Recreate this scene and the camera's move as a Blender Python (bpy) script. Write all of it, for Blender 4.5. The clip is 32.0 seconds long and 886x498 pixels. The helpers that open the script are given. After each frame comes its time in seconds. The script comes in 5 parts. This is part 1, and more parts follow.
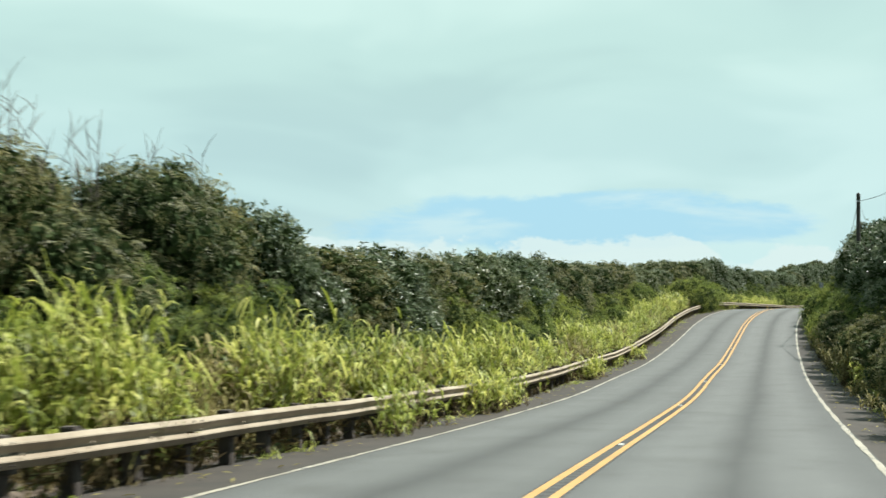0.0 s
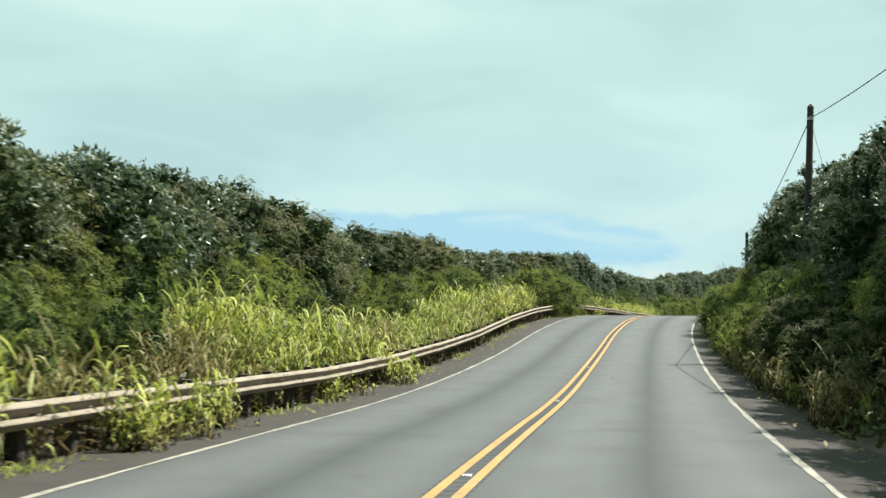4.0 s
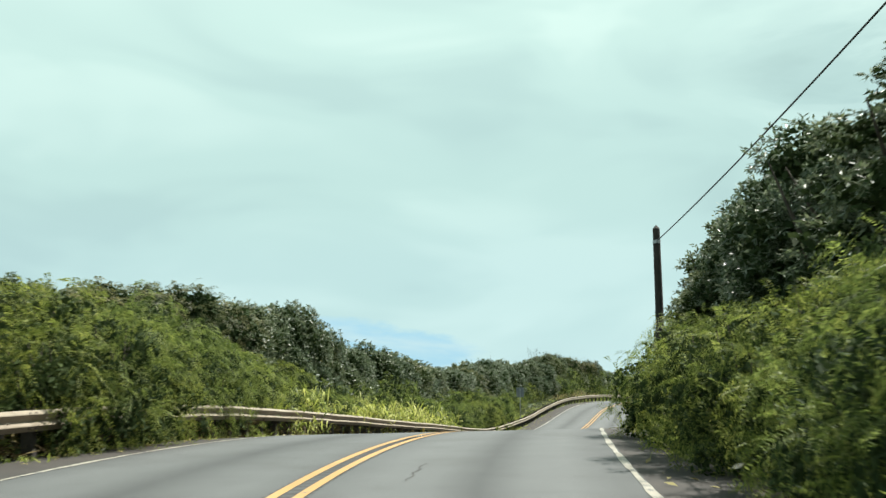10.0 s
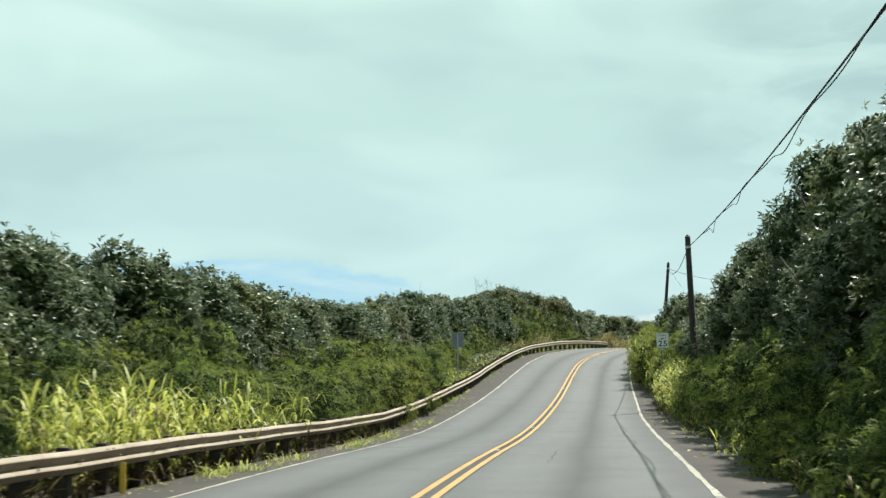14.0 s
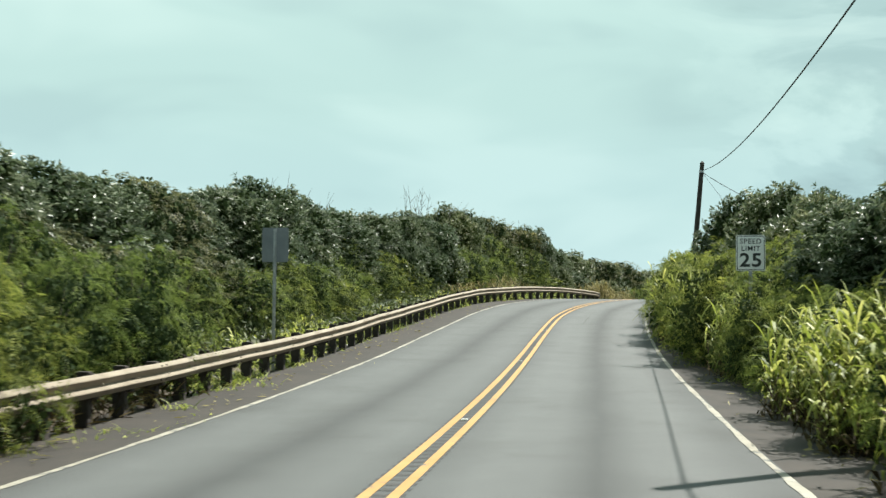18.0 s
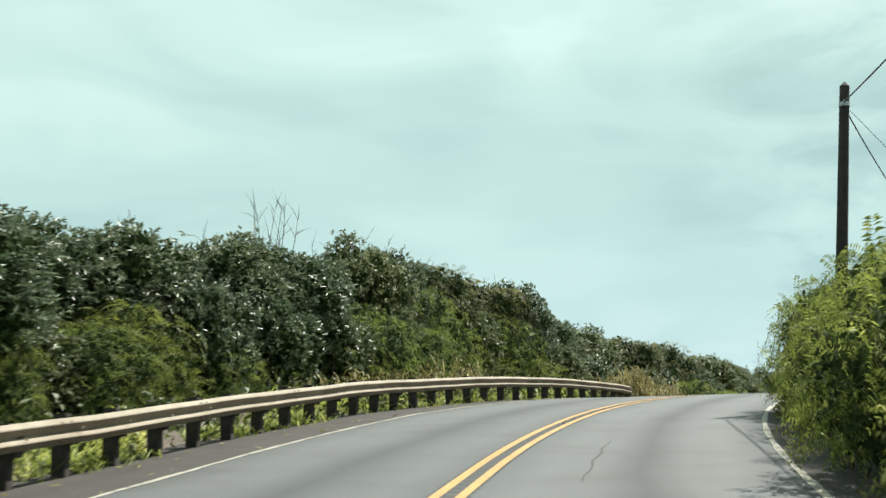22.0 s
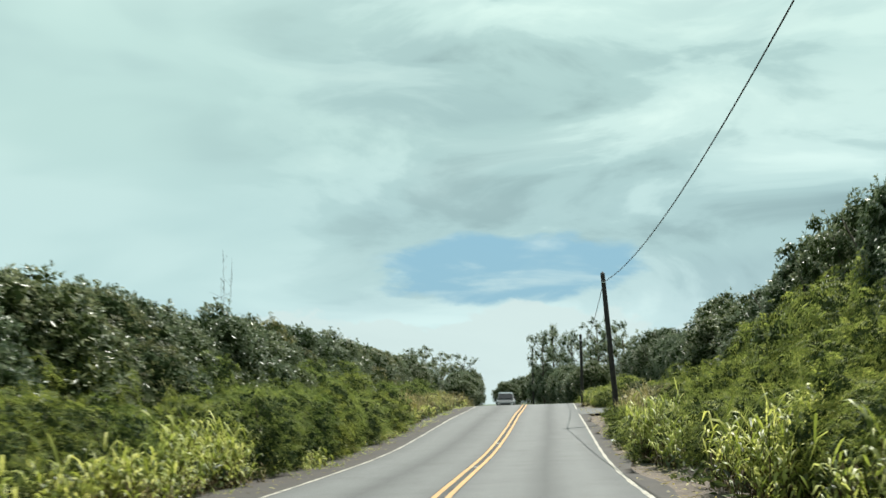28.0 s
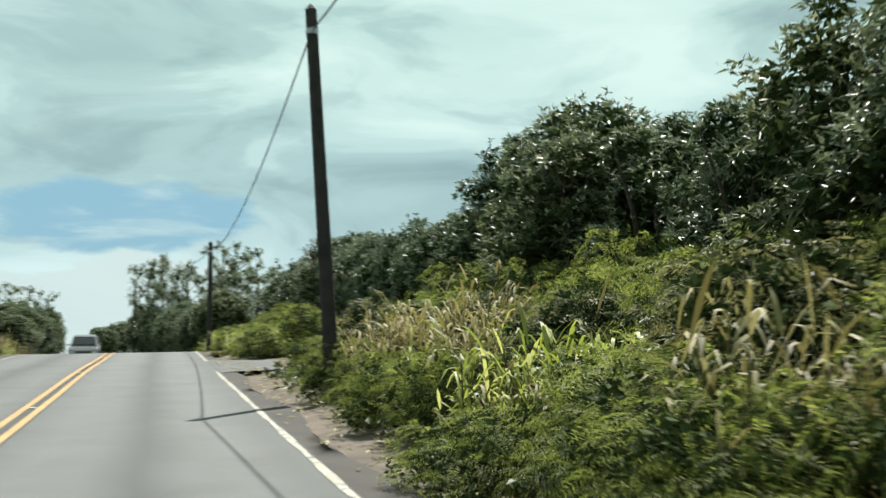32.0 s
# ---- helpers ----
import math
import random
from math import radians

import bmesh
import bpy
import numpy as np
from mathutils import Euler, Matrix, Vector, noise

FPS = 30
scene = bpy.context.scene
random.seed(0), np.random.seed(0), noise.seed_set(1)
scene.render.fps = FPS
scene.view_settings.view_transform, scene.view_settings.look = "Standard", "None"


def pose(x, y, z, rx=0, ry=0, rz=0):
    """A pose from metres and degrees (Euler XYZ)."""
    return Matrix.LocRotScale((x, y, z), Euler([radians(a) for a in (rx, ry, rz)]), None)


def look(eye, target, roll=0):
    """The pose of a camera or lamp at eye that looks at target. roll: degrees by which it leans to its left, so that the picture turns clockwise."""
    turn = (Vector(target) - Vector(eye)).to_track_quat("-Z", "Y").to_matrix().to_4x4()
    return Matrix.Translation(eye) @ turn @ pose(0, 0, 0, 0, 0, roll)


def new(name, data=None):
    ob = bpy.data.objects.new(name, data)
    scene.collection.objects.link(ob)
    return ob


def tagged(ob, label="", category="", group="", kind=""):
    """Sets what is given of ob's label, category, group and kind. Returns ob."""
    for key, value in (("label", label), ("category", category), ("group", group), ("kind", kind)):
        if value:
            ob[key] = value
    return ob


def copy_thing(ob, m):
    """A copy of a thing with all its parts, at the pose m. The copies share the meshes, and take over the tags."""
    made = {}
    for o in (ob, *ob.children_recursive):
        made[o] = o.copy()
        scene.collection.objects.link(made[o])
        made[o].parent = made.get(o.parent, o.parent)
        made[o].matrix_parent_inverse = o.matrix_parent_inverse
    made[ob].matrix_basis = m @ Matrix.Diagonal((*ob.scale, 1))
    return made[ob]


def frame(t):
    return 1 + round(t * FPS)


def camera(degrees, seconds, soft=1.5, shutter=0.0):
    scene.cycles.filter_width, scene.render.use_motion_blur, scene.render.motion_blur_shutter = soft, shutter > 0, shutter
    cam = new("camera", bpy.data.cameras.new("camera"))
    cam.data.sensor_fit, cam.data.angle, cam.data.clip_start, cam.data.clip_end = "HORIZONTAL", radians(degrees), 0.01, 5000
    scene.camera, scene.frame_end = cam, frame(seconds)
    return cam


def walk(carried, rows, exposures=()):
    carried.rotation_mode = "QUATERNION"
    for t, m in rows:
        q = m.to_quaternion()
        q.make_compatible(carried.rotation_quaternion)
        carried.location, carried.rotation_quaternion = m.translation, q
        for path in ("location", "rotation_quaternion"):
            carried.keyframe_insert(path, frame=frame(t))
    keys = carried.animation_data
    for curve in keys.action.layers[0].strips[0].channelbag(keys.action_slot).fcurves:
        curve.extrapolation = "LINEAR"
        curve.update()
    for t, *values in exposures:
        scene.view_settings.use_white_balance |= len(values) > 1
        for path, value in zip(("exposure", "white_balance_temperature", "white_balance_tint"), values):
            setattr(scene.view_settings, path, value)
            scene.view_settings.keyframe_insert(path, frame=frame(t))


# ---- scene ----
EXPOSURES = [(0.0, 1.41, 6500, 8), (20.0, 1.39, 6500, 8), (24.0, 1.33, 6500, 8), (26.0, 1.23, 6500, 8), (28.5, 1.29, 6500, 8), (32.0, 1.29, 6500, 8)]
# camera path
cam = camera(42.81, 32.0, soft=1.4, shutter=0.35)
walk(cam, [
    (0.0, pose(2.212, -0.000, 1.435, 91.525, 0.826, 15.691)),
    (0.5, pose(2.178, 3.918, 1.130, 91.672, 0.517, 13.163)),
    (1.0, pose(2.163, 7.863, 0.847, 91.918, 0.154, 11.375)),
    (1.5, pose(2.112, 11.744, 0.592, 92.179, 0.025, 10.512)),
    (2.0, pose(2.065, 15.632, 0.344, 92.416, 0.179, 9.864)),
    (2.5, pose(2.066, 19.507, 0.100, 92.534, 0.130, 9.575)),
    (3.0, pose(2.019, 23.310, -0.141, 92.508, -0.093, 9.418)),
    (3.5, pose(1.925, 27.053, -0.370, 92.373, -0.471, 9.390)),
    (4.0, pose(1.844, 30.829, -0.589, 92.353, -0.879, 9.450)),
    (4.5, pose(1.827, 34.737, -0.782, 92.668, -1.191, 9.549)),
    (5.0, pose(1.874, 38.787, -0.937, 93.358, -1.387, 9.677)),
    (5.5, pose(1.932, 42.834, -1.054, 94.160, -1.714, 9.127)),
    (6.0, pose(2.009, 46.898, -1.163, 95.063, -1.933, 7.554)),
    (6.5, pose(2.065, 51.002, -1.272, 95.733, -2.131, 6.069)),
    (7.0, pose(2.129, 55.225, -1.362, 96.351, -1.951, 4.402)),
    (7.5, pose(2.200, 59.503, -1.405, 96.777, -1.978, 2.892)),
    (8.0, pose(2.269, 63.817, -1.403, 97.093, -1.837, 1.425)),
    (8.5, pose(2.360, 68.116, -1.361, 97.292, -1.631, 0.484)),
    (9.0, pose(2.475, 72.381, -1.284, 97.315, -1.218, -0.132)),
    (9.5, pose(2.639, 76.565, -1.175, 97.513, -0.516, -0.450)),
    (10.0, pose(2.847, 80.784, -1.028, 97.747, 0.374, -0.996)),
    (10.5, pose(3.093, 85.008, -0.850, 98.032, 1.056, -1.547)),
    (11.0, pose(3.421, 89.262, -0.664, 98.039, 1.459, -2.075)),
    (11.5, pose(3.839, 93.506, -0.478, 97.585, 1.340, -2.295)),
    (12.0, pose(4.299, 97.781, -0.341, 96.606, 1.229, -2.430)),
    (12.5, pose(4.795, 102.063, -0.268, 95.694, 0.798, -2.436)),
    (13.0, pose(5.342, 106.359, -0.266, 94.986, 0.674, -2.657)),
    (13.5, pose(5.952, 110.613, -0.337, 94.777, 0.507, -2.868)),
    (14.0, pose(6.604, 114.843, -0.466, 94.838, 0.529, -3.286)),
    (14.5, pose(7.315, 119.016, -0.609, 94.810, 0.350, -3.623)),
    (15.0, pose(8.100, 123.156, -0.757, 94.592, 0.521, -4.146)),
    (15.5, pose(8.929, 127.227, -0.893, 94.358, 0.249, -4.452)),
    (16.0, pose(9.697, 131.277, -1.021, 94.114, 0.004, -4.589)),
    (16.5, pose(10.408, 135.313, -1.156, 93.861, -0.213, -4.566)),
    (17.0, pose(11.105, 139.338, -1.310, 93.597, -0.385, -4.449)),
    (17.5, pose(11.835, 143.365, -1.475, 93.321, -0.500, -4.302)),
    (18.0, pose(12.593, 147.395, -1.609, 93.033, -0.553, -4.138)),
    (18.5, pose(13.313, 151.319, -1.705, 92.810, -0.351, -4.239)),
    (19.0, pose(14.047, 155.147, -1.776, 92.274, -0.305, -4.336)),
    (19.5, pose(14.836, 158.888, -1.797, 92.157, -0.014, -4.166)),
    (20.0, pose(15.678, 162.613, -1.771, 92.515, 0.354, -3.727)),
    (20.5, pose(16.517, 166.348, -1.721, 93.333, 0.517, -3.299)),
    (21.0, pose(17.342, 170.139, -1.653, 94.860, 0.884, -2.874)),
    (21.5, pose(18.149, 173.973, -1.557, 96.564, 1.099, -2.741)),
    (22.0, pose(19.009, 177.823, -1.425, 98.430, 1.295, -2.653)),
    (22.5, pose(19.950, 181.583, -1.259, 99.629, 0.703, -2.687)),
    (23.0, pose(20.896, 185.342, -1.055, 100.219, 1.204, -3.059)),
    (23.5, pose(21.832, 189.062, -0.829, 100.320, 1.220, -3.937)),
    (24.0, pose(22.811, 192.752, -0.594, 100.016, 1.197, -5.631)),
    (24.5, pose(23.888, 196.445, -0.372, 99.698, 1.780, -7.535)),
    (25.0, pose(25.105, 200.250, -0.156, 99.253, 1.866, -10.539)),
    (25.5, pose(26.433, 204.092, 0.068, 98.950, 1.847, -13.067)),
    (26.0, pose(27.989, 207.996, 0.266, 98.747, 1.931, -16.205)),
    (26.5, pose(29.877, 211.982, 0.435, 98.460, 1.594, -19.077)),
    (27.0, pose(32.095, 216.267, 0.526, 97.593, 1.422, -21.838)),
    (27.5, pose(34.613, 220.804, 0.490, 96.213, 1.376, -24.455)),
    (28.0, pose(37.195, 225.355, 0.293, 94.712, 1.220, -26.718)),
    (28.5, pose(39.693, 229.610, -0.024, 93.485, 0.718, -28.400)),
    (29.0, pose(42.098, 233.515, -0.340, 92.597, -0.170, -29.449)),
    (29.5, pose(44.467, 237.301, -0.644, 92.479, 1.207, -29.866)),
    (30.0, pose(46.814, 240.953, -0.923, 92.069, -0.473, -30.653)),
    (30.5, pose(49.088, 244.544, -1.187, 92.100, 0.856, -31.893)),
    (31.0, pose(51.333, 248.048, -1.430, 91.775, -0.620, -35.303)),
    (31.5, pose(53.526, 251.482, -1.650, 92.239, -0.304, -39.788)),
    (32.0, pose(55.702, 254.885, -1.844, 92.264, -0.465, -46.216)),
], exposures=EXPOSURES)

# the road: heading, grade and cross fall every 10.16 m from station -20.32
ROAD_START, ROAD_STEP = -20.32, 10.16
HEADING = [-0.0026, -0.0013, 0.0000, 0.0013, -0.0076, -0.0094, -0.0008, -0.0179, -0.0132, -0.0231, -0.0315, -0.0770, -0.1337, -0.1613, -0.1798, -0.1935, -0.2008, -0.1966, -0.2104, -0.2027, -0.2095, -0.2339, -0.3324, -0.4835, -0.5413, -0.5287, -0.5217, -0.5493, -0.5651, -0.5642, -0.5609, -0.5561, -0.5669, -0.5585, -0.5476, -0.5369, -0.5261, -0.5141, -0.5021, -0.4901, -0.4781, -0.4661, -0.4541, -0.4421, -0.4301, -0.4181, -0.4061, -0.3941, -0.3821, -0.3701, -0.3581, -0.3461, -0.3341]
GRADE = [-0.1119, -0.0964, -0.0807, -0.0649, -0.0633, -0.0555, -0.0282, -0.0269, -0.0002, 0.0209, 0.0421, 0.0442, 0.0097, -0.0295, -0.0366, -0.0311, -0.0423, -0.0201, 0.0124, 0.0245, 0.0481, 0.0636, 0.0533, 0.0356, -0.0084, -0.0672, -0.0672, -0.0606, -0.0491, -0.0252, -0.0199, -0.0207, -0.0253, -0.0228, -0.0850, -0.0850, -0.0850, -0.0850, -0.0550, -0.0550, -0.0550, -0.0550, -0.0550, -0.0550, -0.0550, -0.0550, -0.0550, -0.0550, -0.0550, -0.0550, -0.0550, -0.0550, -0.0550]
BANK = [-0.0094, -0.0108, -0.0136, -0.0132, -0.0178, -0.0120, -0.0119, -0.0162, -0.0127, -0.0091, 0.0023, 0.0029, -0.0085, -0.0208, -0.0213, -0.0280, -0.0342, -0.0381, -0.0112, 0.0092, 0.0220, 0.0173, 0.0295, 0.0168, -0.0189, -0.0377, -0.0202, -0.0189, -0.0165, -0.0186, -0.0060, -0.0029, -0.0145, -0.0135, -0.0106, -0.0084, -0.0073, 0.0000, 0.0000, 0.0000, 0.0000, 0.0000, 0.0000, 0.0000, 0.0000, 0.0000, 0.0000, 0.0000, 0.0000, 0.0000, 0.0000, 0.0000, 0.0000]
LANE_LEFT, LANE_RIGHT = 3.626, 3.625
# end of path

# ------------------------------------------------------------------ light
SUN_ELEV, SUN_AZIM = 58.2, -61.0      # azimuth: degrees from +y, positive to the left
world = bpy.data.worlds.new("sky")
scene.world = world
world.use_nodes = True


def build_sky():
    """A bright, thin cloud sheet with soft grey folds, two clear windows low over the horizon and heaped clouds under them."""
    nt = world.node_tree
    nt.nodes.clear()
    N = nt.nodes.new
    L = nt.links.new
    out = N("ShaderNodeOutputWorld")
    bg = N("ShaderNodeBackground")
    sky = N("ShaderNodeTexSky")
    sky.sky_type = 'NISHITA'
    sky.sun_disc = False
    sky.sun_elevation = radians(SUN_ELEV)
    sky.sun_rotation = radians(-SUN_AZIM)
    sky.altitude = 100
    tc = N("ShaderNodeTexCoord")
    sep = N("ShaderNodeSeparateXYZ")
    L(tc.outputs["Generated"], sep.inputs[0])

    def calc(op, a_, b_=None, c_=None):
        m = N("ShaderNodeMath")
        m.operation = op
        for k, v in enumerate((a_, b_, c_)):
            if v is None:
                continue
            if isinstance(v, (int, float)):
                m.inputs[k].default_value = v
            else:
                L(v, m.inputs[k])
        return m.outputs[0]

    zc = calc('MAXIMUM', sep.outputs["Z"], 0.0)
    # bearing from +y (left positive) and height over the horizon, in degrees
    az = calc('MULTIPLY', calc('ARCTAN2', calc('MULTIPLY', sep.outputs["X"], -1.0), sep.outputs["Y"]), 57.2958)
    el = calc('MULTIPLY', calc('ARCSINE', sep.outputs["Z"]), 57.2958)

    def cloud(wide, tall, detail, seed, rough=0.5, warp=0.0):
        """Cloud forms about wide x tall degrees across."""
        cm = N("ShaderNodeCombineXYZ")
        L(calc('MULTIPLY', az, 1.0 / wide), cm.inputs[0])
        L(calc('MULTIPLY', el, 1.0 / tall), cm.inputs[1])
        cm.inputs[2].default_value = seed
        nz = N("ShaderNodeTexNoise")
        nz.inputs["Scale"].default_value = 1.0
        nz.inputs["Detail"].default_value = detail
        nz.inputs["Roughness"].default_value = rough
        nz.inputs["Distortion"].default_value = warp
        L(cm.outputs[0], nz.inputs["Vector"])
        return nz.outputs["Fac"]

    def ramp(src, stops):
        r = N("ShaderNodeValToRGB")
        r.color_ramp.interpolation = 'EASE'
        e = r.color_ramp.elements
        while len(e) < len(stops):
            e.new(0.5)
        for el_, (p, c) in zip(e, stops):
            el_.position, el_.color = p, (*(c if isinstance(c, tuple) else (c, c, c)), 1)
        L(src, r.inputs[0])
        return r.outputs[0]

    def mixed(fac, a_, b_, mode='MIX'):
        m = N("ShaderNodeMix")
        m.data_type, m.blend_type = 'RGBA', mode
        for key, v in (("Factor", fac), ("A", a_), ("B", b_)):
            if isinstance(v, (int, float)):
                m.inputs[key].default_value = v
            elif isinstance(v, tuple):
                m.inputs[key].default_value = (*v, 1)
            else:
                L(v, m.inputs[key])
        return m.outputs["Result"]

    # the sheet: greyer in a broad belt, brighter overhead
    sheet = ramp(zc, [(0.0, (0.65, 0.87, 0.88)), (0.10, (0.575, 0.80, 0.80)), (0.20, (0.59, 0.82, 0.79)), (0.36, (0.70, 0.94, 0.88))])
    soft = ramp(cloud(17, 6.0, 3, 3.1, 0.45, 0.6), [(0.34, (0.86, 0.88, 0.90)), (0.50, (0.98, 0.99, 0.99)), (0.66, (1.12, 1.09, 1.08))])
    sheet = mixed(0.85, sheet, soft, 'MULTIPLY')
    # towards +x it is thicker and layered: grey undersides between bright seams
    east = ramp(calc('MULTIPLY_ADD', az, -1 / 40.0, -0.20), [(0.05, 0.0), (0.55, 1.0)])
    layers = ramp(cloud(12, 4.2, 6, 9.7, 0.55, 0.5), [(0.33, (0.62, 0.65, 0.68)), (0.46, (0.84, 0.86, 0.88)), (0.55, (1.10, 1.07, 1.07)), (0.66, (1.28, 1.20, 1.18))])
    sheet = mixed(calc('MULTIPLY', east, 0.85), sheet, layers, 'MULTIPLY')
    # clear windows: bearing, half width, height, half height
    ragged = calc('MULTIPLY_ADD', cloud(6, 2.3, 5, 21.0, 0.6, 0.3), 2.6, -1.62)
    clear = None
    for az0, wide, el0, tall in ((9.0, 11.0, 2.7, 1.5), (-30.0, 6.6, 3.7, 1.7), (62.0, 12.0, 3.0, 2.0), (-95.0, 14.0, 5.0, 3.0), (150.0, 20.0, 6.0, 4.0)):
        u = calc('DIVIDE', calc('SUBTRACT', az, az0), wide)
        v = calc('DIVIDE', calc('SUBTRACT', el, el0), tall)
        r2 = calc('ADD', calc('MULTIPLY', u, u), calc('MULTIPLY', v, v))
        w = calc('ADD', r2, ragged)
        clear = w if clear is None else calc('MINIMUM', clear, w)
    window = ramp(clear, [(0.45, 1.0), (1.0, 0.0)])
    sk = N("ShaderNodeVectorMath"); sk.operation = 'SCALE'
    sk.inputs["Scale"].default_value = 0.10
    L(sky.outputs[0], sk.inputs[0])
    deep = ramp(calc('MULTIPLY_ADD', az, -1 / 20.0, -0.3), [(0.0, (0.45, 0.76, 0.92)), (1.0, (0.32, 0.59, 0.75))])
    blue = mixed(0.93, sk.outputs[0], deep)
    # thin veil within the windows
    veil = ramp(cloud(7, 1.7, 5, 33.0, 0.55, 0.3), [(0.46, 0.0), (0.68, 0.7)])
    blue = mixed(veil, blue, (0.66, 0.86, 0.88))
    sky_col = mixed(window, sheet, blue)
    # heaped white clouds close over the horizon
    heap = cloud(5.0, 3.2, 5, 40.0, 0.55)
    top = calc('SUBTRACT', calc('MULTIPLY_ADD', heap, 6.4, -2.1), el)
    puff = ramp(calc('MULTIPLY_ADD', top, 1.1, 0.35), [(0.0, 0.0), (0.45, 1.0)])
    puff = calc('MULTIPLY', puff, 0.85)
    sky_col = mixed(puff, sky_col, (0.74, 0.89, 0.88))
    L(sky_col, bg.inputs["Color"])
    bg.inputs["Strength"].default_value = 0.375
    L(bg.outputs[0], out.inputs[0])


build_sky()
sun_data = bpy.data.lights.new("sun", 'SUN')
sun_data.energy, sun_data.angle, sun_data.color = 4.6, radians(0.53), (1.0, 0.97, 0.91)
sun = new("sun", sun_data)
a, e = radians(SUN_AZIM), radians(SUN_ELEV)
SUN_DIR = Vector((-math.sin(a) * math.cos(e), math.cos(a) * math.cos(e), math.sin(e)))
sun.matrix_world = look(SUN_DIR * 50, (0, 0, 0))

# ------------------------------------------------------------------ materials
def material(name, build):
    m = bpy.data.materials.new(name)
    m.use_nodes = True
    nt = m.node_tree
    bsdf = nt.nodes["Principled BSDF"]
    build(nt, bsdf)
    return m


def noise_node(nt, scale, detail=4, rough=0.55, coord="Object"):
    tc = nt.nodes.new("ShaderNodeTexCoord")
    n = nt.nodes.new("ShaderNodeTexNoise")
    n.inputs["Scale"].default_value, n.inputs["Detail"].default_value = scale, detail
    n.inputs["Roughness"].default_value = rough
    nt.links.new(tc.outputs[coord], n.inputs["Vector"])
    return n.outputs["Fac"]


def ramp_node(nt, src, stops):
    r = nt.nodes.new("ShaderNodeValToRGB")
    e = r.color_ramp.elements
    while len(e) < len(stops):
        e.new(0.5)
    for el, (p, c) in zip(e, stops):
        el.position, el.color = p, (*c, 1)
    nt.links.new(src, r.inputs[0])
    return r.outputs[0]


def mix_node(nt, fac, a, b, mode='MIX'):
    m = nt.nodes.new("ShaderNodeMix")
    m.data_type, m.blend_type = 'RGBA', mode
    for key, val in (("Factor", fac), ("A", a), ("B", b)):
        sock = m.inputs[key]
        if isinstance(val, (int, float)):
            sock.default_value = val
        elif isinstance(val, tuple):
            sock.default_value = (*val, 1)
        else:
            nt.links.new(val, sock)
    return m.outputs["Result"]


def bump_node(nt, bsdf, src, strength, dist):
    b = nt.nodes.new("ShaderNodeBump")
    b.inputs["Strength"].default_value, b.inputs["Distance"].default_value = strength, dist
    nt.links.new(src, b.inputs["Height"])
    nt.links.new(b.outputs[0], bsdf.inputs["Normal"])


def solid(name, c1, c2, scale=6.0, rough=0.7, metal=0.0, bump=0.2, dist=0.004, spec=0.5):
    def build(nt, bsdf):
        f = noise_node(nt, scale)
        g = noise_node(nt, scale * 14, 3)
        col = ramp_node(nt, f, [(0.3, c1), (0.7, c2)])
        col = mix_node(nt, 0.35, col, ramp_node(nt, g, [(0.3, (0.55, 0.55, 0.55)), (0.7, (1, 1, 1))]), 'MULTIPLY')
        nt.links.new(col, bsdf.inputs["Base Color"])
        bsdf.inputs["Roughness"].default_value, bsdf.inputs["Metallic"].default_value = rough, metal
        bsdf.inputs["Specular IOR Level"].default_value = spec
        bump_node(nt, bsdf, g, bump, dist)
    return material(name, build)


def asphalt_mat():
    # wheel tracks are worn lighter, the lane middles hold darker oil drip; attribute "lat" is the offset from the centre line
    def build(nt, bsdf):
        at = nt.nodes.new("ShaderNodeAttribute")
        at.attribute_name = "lat"
        w = nt.nodes.new("ShaderNodeMath"); w.operation = 'ADD'
        nz = noise_node(nt, 0.35, 3)
        sc = nt.nodes.new("ShaderNodeMath"); sc.operation = 'MULTIPLY'; sc.inputs[1].default_value = 0.05
        nt.links.new(nz, sc.inputs[0])
        nt.links.new(at.outputs["Fac"], w.inputs[0]); nt.links.new(sc.outputs[0], w.inputs[1])
        base = ramp_node(nt, w.outputs[0], [
            (0.030, (0.0428, 0.0448, 0.0437)), (0.120, (0.0640, 0.0670, 0.0653)), (0.205, (0.0586, 0.0614, 0.0598)), (0.285, (0.0276, 0.0289, 0.0282)), (0.355, (0.0517, 0.0541, 0.0527)),
            (0.430, (0.0631, 0.0661, 0.0645)), (0.525, (0.0404, 0.0423, 0.0412)), (0.630, (0.0693, 0.0726, 0.0708)), (0.715, (0.0622, 0.0651, 0.0635)),
            (0.785, (0.0262, 0.0274, 0.0268)), (0.855, (0.0622, 0.0651, 0.0635)), (0.920, (0.0684, 0.0716, 0.0698)), (0.995, (0.0436, 0.0457, 0.0446))])
        grain = noise_node(nt, 90.0, 3)
        patch = noise_node(nt, 0.8, 5)
        base = mix_node(nt, 0.5, base, ramp_node(nt, grain, [(0.3, (0.6, 0.6, 0.6)), (0.7, (1.25, 1.25, 1.25))]), 'MULTIPLY')
        base = mix_node(nt, 0.6, base, ramp_node(nt, patch, [(0.28, (0.62, 0.60, 0.57)), (0.45, (0.95, 0.95, 0.95)), (0.68, (1.14, 1.14, 1.14))]), 'MULTIPLY')
        nt.links.new(base, bsdf.inputs["Base Color"])
        bsdf.inputs["Roughness"].default_value = 0.78
        bump_node(nt, bsdf, grain, 0.35, 0.006)
    return material("worn_asphalt", build)


